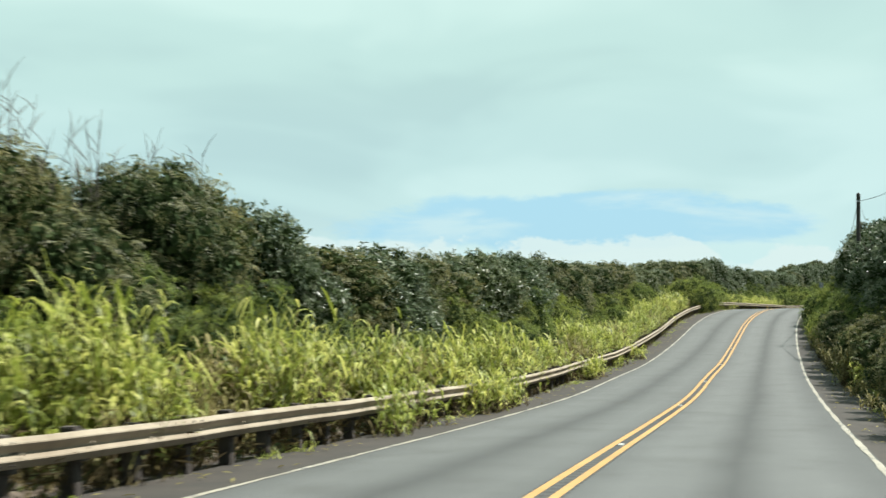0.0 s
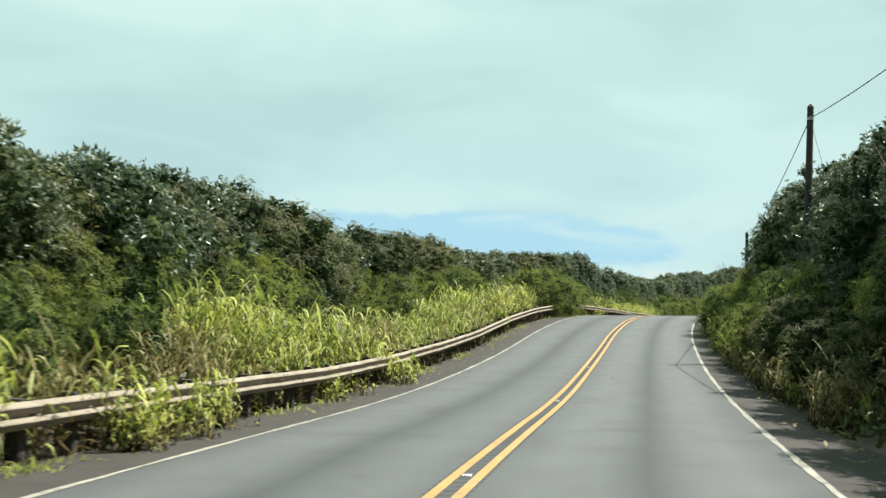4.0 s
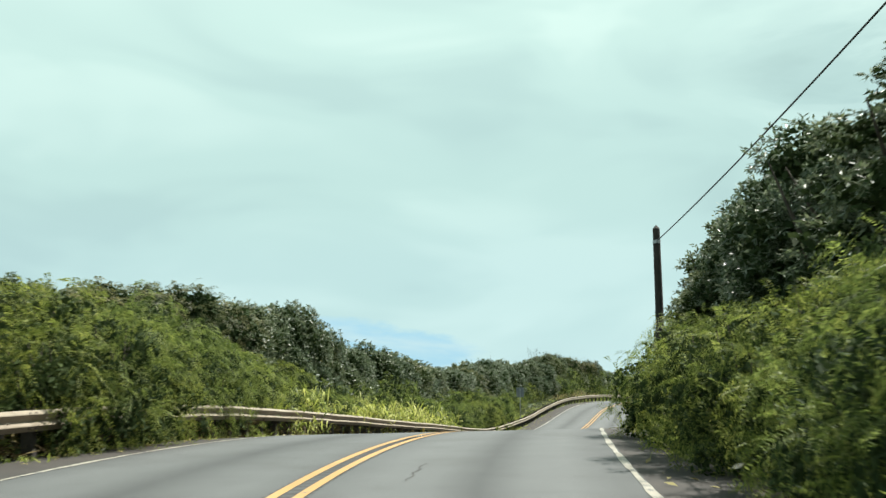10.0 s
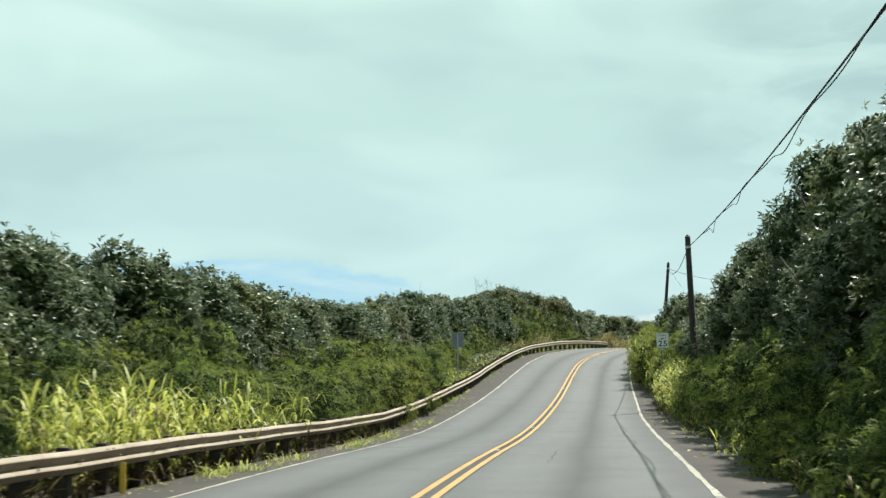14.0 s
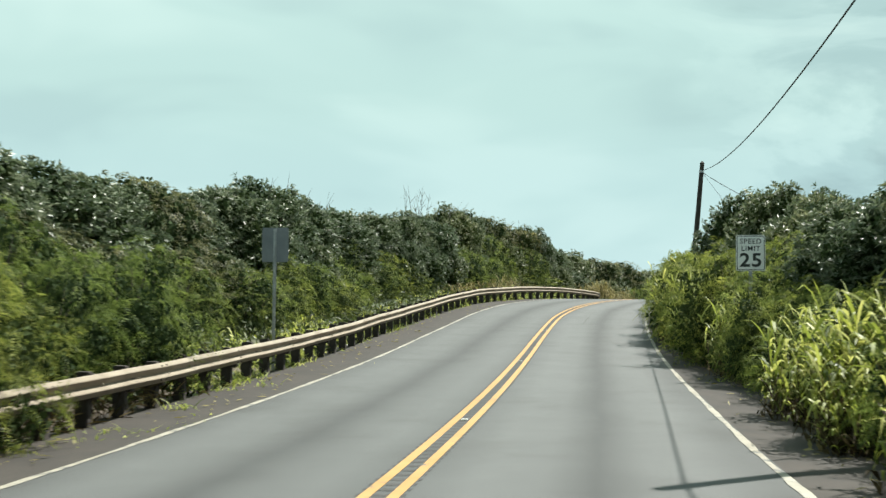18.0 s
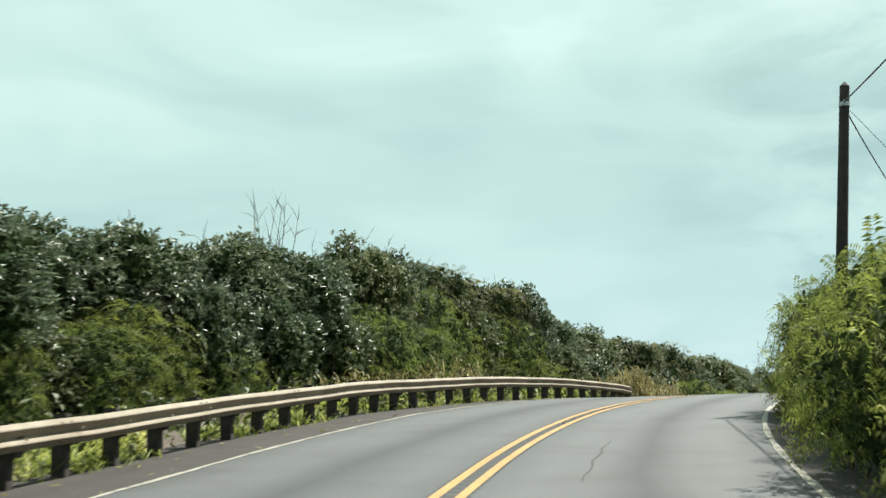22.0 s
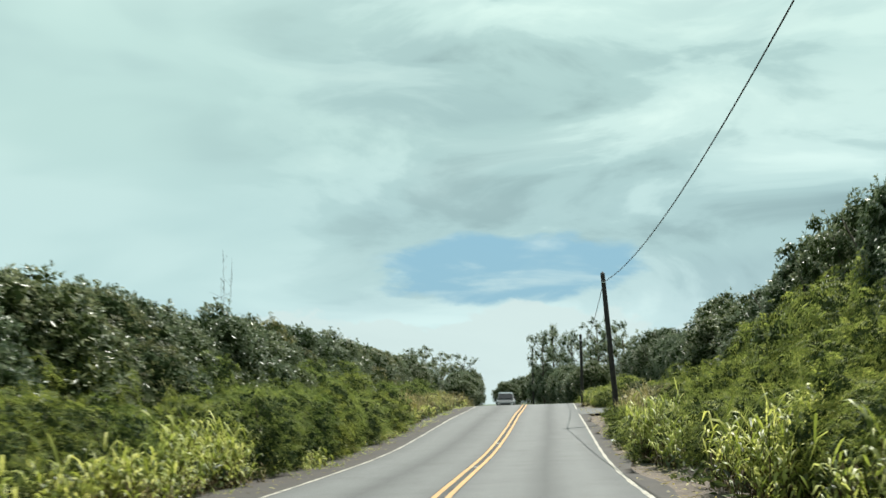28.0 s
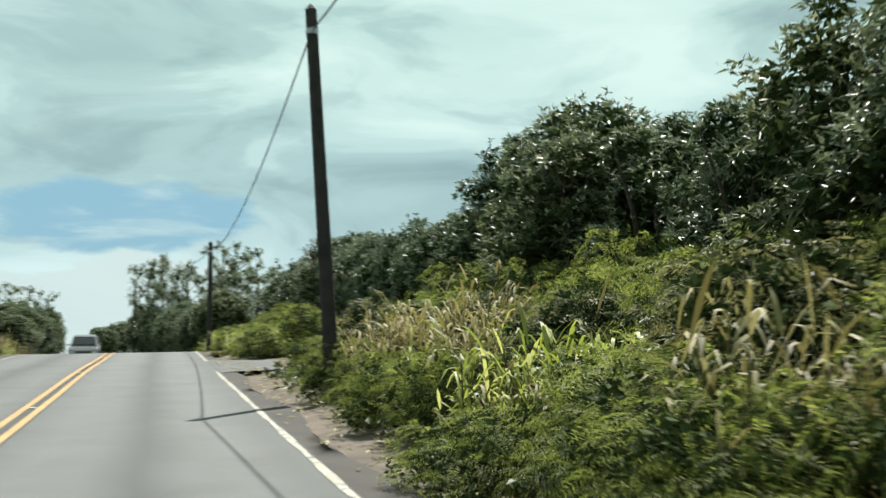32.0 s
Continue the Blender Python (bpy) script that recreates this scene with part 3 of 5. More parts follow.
def crown_mesh(name, lobes, n_leaf, leaf_len, leaf_wid, mat, outward=0.7, droop=0.0, core=0.78, per_tip=7, upward=0.3, frond=0.0, fill=None, inner_leaf=0.17):
    """A crown of leaf tufts or fronds over several lobes, with a dense inside of clumped foliage coloured dark for
    shade.
    """
    c = np.array([l[0] for l in lobes], float)
    r = np.array([l[1] for l in lobes], float)
    area = (r.prod(1)) ** (2 / 3)
    n_tip = n_leaf // per_tip
    k = rng.choice(len(lobes), size=n_tip * 4, p=area / area.sum())
    dirs = unit(rng.normal(size=(len(k), 3)) + np.array([0, 0, 0.25]))
    pos = c[k] + dirs * r[k] * rng.uniform(0.86, 1.06, (len(k), 1))
    inside = np.zeros(len(k), bool)
    for j in range(len(lobes)):
        q = (((pos - c[j]) / r[j]) ** 2).sum(1)
        inside |= (q < 0.72) & (k != j)
    keep = np.where(~inside & (pos[:, 2] > 0.02))[0][:n_tip]
    pos, dirs = pos[keep], dirs[keep]
    stray = rng.random(len(pos)) < 0.08
    pos = pos + (dirs + np.array([0, 0, 0.5])) * (stray * rng.uniform(0.04, 0.17, len(pos)))[:, None]
    m_ = len(pos)
    if frond:
        # pinnate sprays: leaflets in two ranks along a drooping rib
        rib = unit(unit(np.cross(dirs, rng.normal(size=pos.shape))) + dirs * outward * 0.5 + np.array([0, 0, upward - droop]))
        rank = unit(np.cross(rib, unit(dirs + rng.normal(size=pos.shape) * 0.35)))
        P, A, LL = [], [], []
        size = rng.uniform(0.7, 1.3, (m_, 1))
        for k_ in range(per_tip):
            f_ = (k_ // 2 * 2 + 1.0) / per_tip
            sgn = 1 if k_ % 2 else -1
            P.append(pos + rib * f_ * frond * size + np.array([0, 0, -0.40 * frond]) * f_ * f_ * size)
            A.append(unit(rank * sgn + rib * 0.45 + np.array([0, 0, -0.2]) + rng.normal(size=pos.shape) * 0.10))
            LL.append(size[:, 0] * (0.55 + 1.8 * f_ * (1 - f_)))
        pos, axis, grow = np.concatenate(P), np.concatenate(A), np.concatenate(LL)
        face = unit(np.tile(np.cross(rank, rib), (per_tip, 1)) + rng.normal(size=pos.shape) * 0.25)
    else:
        # tufts: leaves spread like a star from each twig's end
        twig = unit(dirs * outward + unit(rng.normal(size=pos.shape)) * 0.55 + np.array([0, 0, upward - droop]))
        pos, twig = np.repeat(pos, per_tip, 0), np.repeat(twig, per_tip, 0)
        along = np.tile(np.arange(per_tip) / per_tip, m_)[:, None]
        pos = pos + twig * (along - 0.6) * leaf_len * 0.8
        axis = unit(twig * 0.65 + unit(rng.normal(size=pos.shape)) * 0.85)
        grow = rng.uniform(0.65, 1.3, len(pos))
        face = None
    n = len(pos)
    cards = leaf_cards(pos, axis, leaf_len * grow, leaf_wid * rng.uniform(0.75, 1.3, n) * (grow if frond else 1.0), -0.10, face)
    # the inside: leaves that close the crown, its inner shade put into their colour
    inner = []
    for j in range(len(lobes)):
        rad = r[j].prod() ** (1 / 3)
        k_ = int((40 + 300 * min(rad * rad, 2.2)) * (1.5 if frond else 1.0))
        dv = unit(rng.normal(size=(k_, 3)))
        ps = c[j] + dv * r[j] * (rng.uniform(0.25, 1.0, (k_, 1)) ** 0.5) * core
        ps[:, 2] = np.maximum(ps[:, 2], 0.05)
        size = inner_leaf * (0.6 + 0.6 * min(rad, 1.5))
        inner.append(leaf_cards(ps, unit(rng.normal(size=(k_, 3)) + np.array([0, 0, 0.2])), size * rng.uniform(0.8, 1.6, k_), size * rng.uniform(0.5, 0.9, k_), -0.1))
    return cards_mesh(name, [(cards, mat), (np.concatenate(inner), fill or M_INNER_SHADE)])


# leaf green darkened to carry the shade within the crowns
M_INNER_SHADE = leaf_mat("shaded_inner_foliage", (0.020, 0.033, 0.012), (0.032, 0.050, 0.019), (0.050, 0.072, 0.030), 0.8, 0.2, 0.1)


def stems_mesh(name, n, height, spread, r0=0.035, mat=None):
    bm = bmesh.new()
    for i in range(n):
        a_ = i * 2 * math.pi / n + rng.uniform(-0.4, 0.4)
        e_ = Vector((math.cos(a_), math.sin(a_), 0)) * spread * rng.uniform(0.4, 1.0)
        pts = [Vector((0, 0, -0.3)) + e_ * 0.08, e_ * 0.35 + Vector((0, 0, height * 0.4)), e_ * 0.75 + Vector((rng.normal() * 0.1, rng.normal() * 0.1, height * 0.75)), e_ + Vector((0, 0, height))]
        tube(bm, pts, [r0, r0 * 0.75, r0 * 0.5, r0 * 0.15], 5, False)
    return bm_mesh(name, bm, mat or M_BARK, True)


def lobes_of(kind, seed):
    g = np.random.default_rng(seed)
    out = []

    def dome(n, centre, radii, r0, r1, flat=1.0, low=-0.3):
        for i in range(n):
            a_, z_ = i * 2.39996 + g.uniform(-0.5, 0.5), low + (1 - low) * (i + g.uniform(0.2, 0.8)) / n
            q = math.sqrt(max(1 - z_ * z_, 0))
            r_ = g.uniform(r0, r1)
            f = g.uniform(0.80, 1.04)
            out.append(((centre[0] + radii[0] * q * math.cos(a_) * f, centre[1] + radii[1] * q * math.sin(a_) * f, centre[2] + radii[2] * z_ * f), (r_, r_ * g.uniform(0.85, 1.15), r_ * flat * g.uniform(0.85, 1.1))))

    if kind == "dark":            # rounded, close canopy about 4.4 m wide and 4.8 m tall
        out.append(((0, 0, 2.3), (1.6, 1.6, 1.8)))
        dome(20, (0, 0, 2.5), (1.55, 1.55, 1.6), 0.52, 0.80, 0.9, -0.6)
        dome(9, (0, 0, 3.2), (1.3, 1.3, 1.15), 0.28, 0.42, 1.0, 0.25)
    elif kind == "low":           # the same, about 2.8 m wide and 2.9 m tall
        out.append(((0, 0, 1.3), (1.0, 1.0, 1.1)))
        dome(15, (0, 0, 1.4), (0.95, 0.95, 1.0), 0.36, 0.56, 0.9, -0.8)
        dome(6, (0, 0, 1.9), (0.8, 0.8, 0.75), 0.18, 0.28, 1.0, 0.25)
    elif kind == "koa":           # open, layered sprays about 3.3 m wide and 2.8 m tall
        out.append(((0, 0, 0.95), (0.90, 0.90, 0.95)))
        dome(14, (0, 0, 1.02), (1.10, 1.10, 1.22), 0.48, 0.74, 0.66, -0.7)
    elif kind == "tree":          # tall crown about 6.5 m tall, open between its limbs
        out.append(((0, 0, 3.4), (1.2, 1.2, 2.2)))
        dome(26, (0, 0, 3.4), (1.45, 1.45, 2.45), 0.42, 0.78, 0.85, -0.95)
        dome(10, (0, 0, 4.6), (1.15, 1.15, 1.55), 0.22, 0.36, 1.1, 0.1)
    return out


def limbs_of(seed):
    """Trunk and rising limbs of a thin tree about 6 m tall: lists of places."""
    g = np.random.default_rng(seed)
    out = [[Vector((0, 0, -0.3)), Vector((0.1, 0, 2.0)), Vector((g.uniform(-0.2, 0.2), 0.1, 4.2)), Vector((g.uniform(-0.4, 0.4), 0, 5.6))]]
    for i in range(15):
        z_ = 0.9 + 4.0 * i / 15 + g.uniform(-0.2, 0.2)
        a_ = i * 2.4 + g.uniform(-0.4, 0.4)
        e_ = Vector((math.cos(a_), math.sin(a_), 0)) * g.uniform(0.9, 2.0) * (1.15 - 0.08 * z_)
        rise = g.uniform(0.5, 1.4)
        out.append([Vector((0, 0, z_)), e_ * 0.5 + Vector((0, 0, z_ + rise * 0.35)), e_ + Vector((0, 0, z_ + rise))])
    return out


SIZE = {}


def make_plant(name, label, category, group, kind, seed, n_leaf, ll, lw, mat, height, width, stems=5, **kw):
    root = new(name)
    tagged(root, label, category, group)
    if kind == "wispy":
        limbs = limbs_of(seed)
        g = np.random.default_rng(seed)
        lobes = [(tuple(b[0].lerp(b[-1], f) + Vector(g.normal(size=3) * 0.12)), tuple(g.uniform(0.14, 0.36, 3))) for b in limbs for f in ((0.55, 0.8, 1.0) if b is not limbs[0] else (0.7, 1.0))]
        bm = bmesh.new()
        for k, b in enumerate(limbs):
            r_ = 0.09 if k == 0 else 0.035
            tube(bm, b, [r_ * (1 - 0.8 * q / (len(b) - 1)) for q in range(len(b))], 5, False)
        stem = bm_mesh("stem", bm, M_BARK, True)
    else:
        lobes = lobes_of(kind, seed)
        stem = stems_mesh("stem", stems, height * 0.8, height * 0.28, 0.012 * height)
    part("crown", crown_mesh("crown", lobes, n_leaf, ll, lw, mat, **kw), mat, root)
    part("stem", stem, M_BARK, root, "grey-brown bark")
    root.location = (0, -200, -60)
    SIZE[id(root)] = (height, width)
    return root


DARK_LABEL, SCRUB_LABEL = "dense dark green glossy-leaved shrub on the roadside bank", "olive-brown fine-leaved scrub bush on the roadside bank"
DARK = [make_plant("dark_shrub", DARK_LABEL, "shrub", "dark shrubs along the road", "dark", 40 + i, 9400, 0.150, 0.048, M_LEAF_DARK, 4.8, 4.4, upward=0.45) for i in range(4)]
DARK_LOW = [make_plant("dark_shrub", DARK_LABEL, "shrub", "dark shrubs along the road", "low", 50 + i, 4600, 0.140, 0.046, M_LEAF_DARK, 2.9, 2.8, upward=0.45) for i in range(3)]
KOA = [make_plant("feathery_shrub", "feathery mid-green shrub with drooping sprays beside the road", "shrub", "feathery shrubs along the road", "koa", 60 + i, 12000, 0.092, 0.018, M_LEAF_KOA, 2.8, 3.3, 6, outward=0.9, droop=0.15, upward=0.2, per_tip=20, frond=0.44, inner_leaf=0.12) for i in range(4)]
SCRUB = [make_plant("scrub_bush", SCRUB_LABEL, "shrub", "scrub bushes along the road", "dark", 120 + i, 11000, 0.095, 0.030, M_LEAF_SCRUB, 4.8, 4.4, upward=0.35, per_tip=10, frond=0.34) for i in range(3)]
SCRUB_LOW = [make_plant("scrub_bush", SCRUB_LABEL, "shrub", "scrub bushes along the road", "low", 130 + i, 6000, 0.090, 0.028, M_LEAF_SCRUB, 2.9, 2.8, upward=0.3, per_tip=10, frond=0.30) for i in range(3)]
TREE = [make_plant("roadside_tree", "tall dark-leaved tree over the right-of-way", "tree", "trees along the road", "tree", 80 + i, 11000, 0.140, 0.038, M_LEAF_DARK, 6.5, 3.6, 5, upward=0.2) for i in range(3)]
WISPY = [make_plant("wispy_tree", "thin wispy grey-green tree standing against the sky", "tree", "far wispy trees", "wispy", 95 + i, 2600, 0.26, 0.045, M_LEAF_DARK, 6.1, 3.4, core=0.4, upward=0.6, inner_leaf=0.10) for i in range(3)]
KINDS = (DARK, DARK_LOW, KOA, SCRUB, SCRUB_LOW, TREE, WISPY)
FIRST = {id(o): True for grp in KINDS for o in grp}


KOA_COUNT, THICKET = [0], []


def plant(protos, s, d, top, width=None, sink=0.15):
    """Stand one plant at the station, its crown's top at the height top over the paved plane."""
    o = protos[int(rng.integers(len(protos)))]
    H, W = SIZE[id(o)]
    p = on_road(s, d)
    gz = ground_at(p) - sink
    h = max(p.z + top - gz, 0.5)
    sz = h / H
    sx = width / W if width else sz * rng.uniform(0.9, 1.15)
    sx = min(max(sx, 0.8 * sz), 1.5 * sz)
    m = Matrix.LocRotScale((p.x, p.y, gz), Euler((rng.uniform(-0.05, 0.05), rng.uniform(-0.05, 0.05), rng.uniform(0, 6.28))), (sx, sx * rng.uniform(0.9, 1.1), sz))
    if FIRST.pop(id(o), None):
        o.matrix_basis = m
        return o
    if protos is KOA:
        KOA_COUNT[0] += 1
        if KOA_COUNT[0] > 290:
            THICKET.append((o, m))
            return None
    c = copy_thing(o, Matrix.Identity(4))
    c.matrix_basis = m
    return c


def table(t, s):
    return float(np.interp(s, t[::2], t[1::2]))


LEFT_TOP = [-20, 5.4, 10, 5.5, 17, 5.7, 21, 5.7, 26, 5.8, 29, 5.2, 32, 4.75, 34, 4.6, 37, 5.5, 43, 5.1, 52, 5.5, 60, 5.5, 64, 5.6, 66, 5.6, 68.5, 5.1, 73, 5.1, 77, 4.8, 83, 4.65, 90, 4.75, 97, 4.3, 101, 3.6, 104, 3.9, 110, 4.1, 117, 5.2,
            121, 5.0, 126, 5.7, 129, 6.0, 133, 5.7, 138, 5.1, 150, 5.5, 158, 5.3, 161, 4.8, 164, 5.0, 170, 4.5, 174, 4.5, 179, 4.9, 188, 5.0, 193, 5.0, 198, 4.5, 203, 4.8, 208, 4.9, 212, 5.3, 219, 5.9, 224, 5.6, 229, 5.1, 234, 4.4, 239, 4.8,
            245, 4.9, 252, 5.0, 264, 5.6, 268, 5.1, 275, 5.3, 287, 5.5, 291, 5.0, 298, 4.6, 320, 4.5, 345, 4.4, 370, 3.5, 430, 3.0]
RIGHT_TOP = [-20, 4.5, 20, 4.6, 34, 6.0, 50, 6.9, 60, 6.9, 66, 6.9, 78, 7.5, 86, 6.9, 92, 6.3, 99, 5.9, 108, 6.5, 120, 6.9, 130, 7.2, 140, 7.0, 149, 7.4, 154, 6.2, 160, 5.2, 165, 4.6, 174, 4.2, 182, 4.9, 190, 5.2, 197, 4.4, 206, 2.6,
             220, 3.0, 228, 4.6, 234, 6.0, 244, 6.4, 256, 7.2, 267, 7.6, 271, 6.8, 275, 6.0, 280, 5.4, 285, 5.7, 289, 6.3, 295, 6.2, 298, 4.5, 306, 4.5, 312, 5.0, 322, 5.9, 345, 6.4]
RIGHT_OFF = [0, -8.2, 58, -8.2, 62, -8.5, 100, -8.5, 106, -8.3, 150, -8.2, 156, -7.8, 205, -7.6, 222, -8.5, 232, -10.8, 400, -10.8]


def walk_row(s0, s1, step, fn):
    s = s0
    while s < s1:
        fn(s + rng.uniform(-0.25, 0.25) * step)
        s += step * rng.uniform(0.85, 1.15)


def scrubby(s):
    return table([0, 0.8, 40, 0.7, 60, 0.6, 100, 0.45, 110, 0.35, 140, 0.15, 240, 0.1, 345, 0.2], s)


# left bank: crest row, a row behind it, a lower row in front
walk_row(2, 345, 3.2, lambda s: plant(SCRUB if rng.random() < scrubby(s) else DARK, s, 11 + rng.uniform(-0.7, 0.7), table(LEFT_TOP, s) + rng.uniform(-0.2, 0.4), rng.uniform(4.4, 5.6)))
walk_row(6, 330, 9.0, lambda s: plant(DARK, s, 14.5 + rng.uniform(-1, 1), table(LEFT_TOP, s) + rng.uniform(-0.3, 0.3), rng.uniform(5.0, 6.4)))
walk_row(8, 300, 2.7, lambda s: plant((SCRUB_LOW if rng.random() < scrubby(s) else DARK_LOW) if rng.random() < table([0, 0.3, 100, 0.3, 110, 0.45, 165, 0.5, 180, 0.7, 345, 0.6], s) else KOA, s, 9.2 + rng.uniform(-0.4, 0.4), table(LEFT_TOP, s) * rng.uniform(0.54, 0.74), rng.uniform(2.6, 3.4)))


# right side: past the bend the tall row stands farther back on a low bank
def right_row(s):
    top = table(RIGHT_TOP, s)
    tall = top > 5.2
    plant(TREE if tall else DARK, s, table(RIGHT_OFF, s) + rng.uniform(-0.3, 0.3), top + rng.uniform(-0.35, 0.3), rng.uniform(3.4, 4.4))


walk_row(26, 345, 3.1, right_row)
walk_row(22, 330, 11, lambda s: plant(DARK, s, table(RIGHT_OFF, s) - 3.6 + rng.uniform(-0.8, 0.8), table(RIGHT_TOP, s) + rng.uniform(-0.3, 0.4), rng.uniform(4.8, 6.2)))
# past the crest the road drops: the hedges there are given by their height over the datum
def over_datum(s, z):
    return z - on_road(s, 0).z


walk_row(336, 420, 5.5, lambda s: plant(DARK, s, 6.8 + rng.uniform(-0.8, 0.8), over_datum(s, -2.6 - 0.020 * (s - 336) + rng.uniform(-0.5, 0.5)), 4.5))
walk_row(336, 420, 5.5, lambda s: plant(DARK, s, -6.2 + rng.uniform(-0.8, 0.8), over_datum(s, -2.2 - 0.018 * (s - 336) + rng.uniform(-0.5, 0.6)), 4.5))

walk_row(112, 150, 3.2, lambda s: plant(TREE, s, -6.9 + rng.uniform(-0.3, 0.3), 4.4 + rng.uniform(-0.4, 0.5), 3.0))

# feathery shrubs in front, by stretch: (from, to, offset, top, spacing, width)
KOA_ROWS = [(20, 60, 8.0, 2.6, 3.4, 2.4), (60, 96, 8.0, 2.4, 3.2, 2.4), (98.5, 103, 5.15, 2.6, 1.8, 2.4), (103, 112, 5.9, 2.6, 1.9, 2.5), (99.5, 113, 6.8, 3.2, 2.6, 3.2), (113, 146, 7.8, 2.6, 2.8, 2.6), (113, 122, 6.0, 1.7, 2.4, 2.2), (138, 153, 6.5, 2.2, 2.2, 2.4),
            (153, 167, 6.05, 2.6, 2.0, 2.7), (152, 170, 7.4, 3.0, 2.8, 2.8), (172, 190, 8.2, 2.3, 3.4, 2.6), (190, 211, 8.8, 2.2, 3.6, 2.6), (211.5, 217, 8.5, 2.8, 2.2, 2.8), (217, 232, 8.8, 2.2, 3.6, 2.6), (240, 262, 6.8, 2.2, 2.8, 2.6),
            (262, 287, 6.0, 2.5, 2.3, 2.6), (262, 288, 7.8, 2.9, 3.0, 2.8), (288, 330, 8.2, 2.2, 3.2, 2.8),
            (28, 62, -7.3, 3.4, 2.6, 2.8), (62, 95, -6.7, 3.4, 2.8, 2.6), (66, 84, -5.4, 2.1, 2.1, 2.2), (84, 104, -5.2, 2.4, 1.8, 2.2), (104, 150, -6.2, 2.3, 2.5, 2.4), (106, 135, -5.2, 1.1, 2.0, 1.7), (150, 172, -5.7, 2.0, 2.2, 2.2),
            (174, 207, -5.25, 2.9, 1.6, 2.4), (174, 205, -6.8, 3.5, 2.6, 2.6), (206, 230, -7.2, 2.0, 2.8, 2.4), (228, 262, -6.2, 2.1, 2.2, 2.4), (230, 262, -7.8, 3.0, 2.6, 2.6), (234, 262, -9.2, 4.0, 3.0, 2.8),
            (262, 274, -5.7, 1.5, 2.0, 2.0), (274, 284, -6.0, 1.2, 2.6, 1.9), (279, 288, -5.5, 1.25, 1.5, 1.5), (288, 296.5, -6.4, 1.2, 2.0, 1.9), (308.5, 345, -5.9, 1.25, 1.9, 2.0), (264, 278, -5.1, 0.7, 1.8, 1.5), (262, 273, -7.2, 2.8, 2.3, 2.4), (273, 297, -7.6, 2.2, 2.6, 2.4), (256, 273, -8.9, 4.3, 2.4, 2.8), (256, 271, -10.4, 5.2, 2.8, 3.0), (273, 296, -9.3, 3.0, 2.6, 2.8), (309, 340, -7.6, 2.0, 2.4, 2.6)]
for s0, s1, d, top, step, wid in KOA_ROWS:
    walk_row(s0, s1, step, lambda s: plant(KOA, s, d + rng.uniform(-0.35, 0.35), top * rng.uniform(0.8, 1.12), wid * rng.uniform(0.85, 1.15)))

# scrub along the verge before the first pole
walk_row(18, 64, 2.1, lambda s: plant(SCRUB_LOW, s, -5.8 + rng.uniform(-0.4, 0.3), rng.uniform(1.7, 2.6), rng.uniform(2.2, 2.8)))

for s_, d_, top_ in ((171.9, -5.25, 2.25), (170.2, -5.7, 2.2), (172.0, -6.2, 2.4), (203.5, -5.1, 2.9), (205.8, -5.2, 2.8)):
    plant(KOA, s_, d_, top_, 2.1)
walk_row(270, 295, 2.2, lambda s: plant(SCRUB_LOW, s, -6.9 + rng.uniform(-0.6, 0.5), rng.uniform(1.2, 2.2), rng.uniform(2.0, 2.6)))

# far trees over the crest
for s, d, z in ((396, -4.9, 2.0), (402, -6.8, 3.2), (399, -9.3, 2.2), (372, -9.6, 2.6), (378, -11.6, 3.4), (374, -13.4, 1.6), (390, 9.7, -0.8), (394, 6.8, -1.6), (386, 11.8, -0.3), (380, 14.2, -0.2)):
    plant(WISPY, s, d, over_datum(s, z), 5.2)
for s, d, z in ((452, -4.2, -7.2), (456, -7.0, -6.7), (458, -10.0, -6.3), (461, -13.5, -6.2)):
    plant(DARK, s, d, over_datum(s, z), 6.0)
for o_ in [o for grp in KINDS for o in grp if id(o) in FIRST]:
    plant([o_], 300, 13, 3.5, 3.0)



def build_thicket():
    """The shrubs past those that can be told apart, grown together into one mass."""
    cache, vs, fs, ms, n0 = {}, [], [], [], 0
    for o, m in THICKET:
        me = next(c for c in o.children if c.name.startswith("crown")).data
        if me.name not in cache:
            co = np.empty(len(me.vertices) * 3)
            me.vertices.foreach_get("co", co)
            vi = np.empty(len(me.loops), np.int32)
            me.loops.foreach_get("vertex_index", vi)
            mi = np.empty(len(me.polygons), np.int32)
            me.polygons.foreach_get("material_index", mi)
            cache[me.name] = (co.reshape(-1, 3), vi, mi)
        co, vi, mi = cache[me.name]
        M = np.array(m)
        vs.append(co @ M[:3, :3].T + M[:3, 3])
        fs.append(vi + n0)
        ms.append(mi)
        n0 += len(co)
    if not vs:
        return
    V, F = np.concatenate(vs), np.concatenate(fs)
    me = bpy.data.meshes.new("thicket")
    me.vertices.add(len(V)); me.vertices.foreach_set("co", V.astype(np.float32).ravel())
    me.loops.add(len(F)); me.loops.foreach_set("vertex_index", F.astype(np.int32))
    n = len(F) // 3
    me.polygons.add(n)
    me.polygons.foreach_set("loop_start", np.arange(0, n * 3, 3, dtype=np.int32))
    me.polygons.foreach_set("loop_total", np.full(n, 3, np.int32))
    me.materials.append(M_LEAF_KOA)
    me.materials.append(M_INNER_SHADE)
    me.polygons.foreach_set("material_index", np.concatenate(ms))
    me.update(calc_edges=True)
    tagged(new("thicket", me), "feathery green shrubs grown together along the verge", "thicket", kind="stuff")


build_thicket()


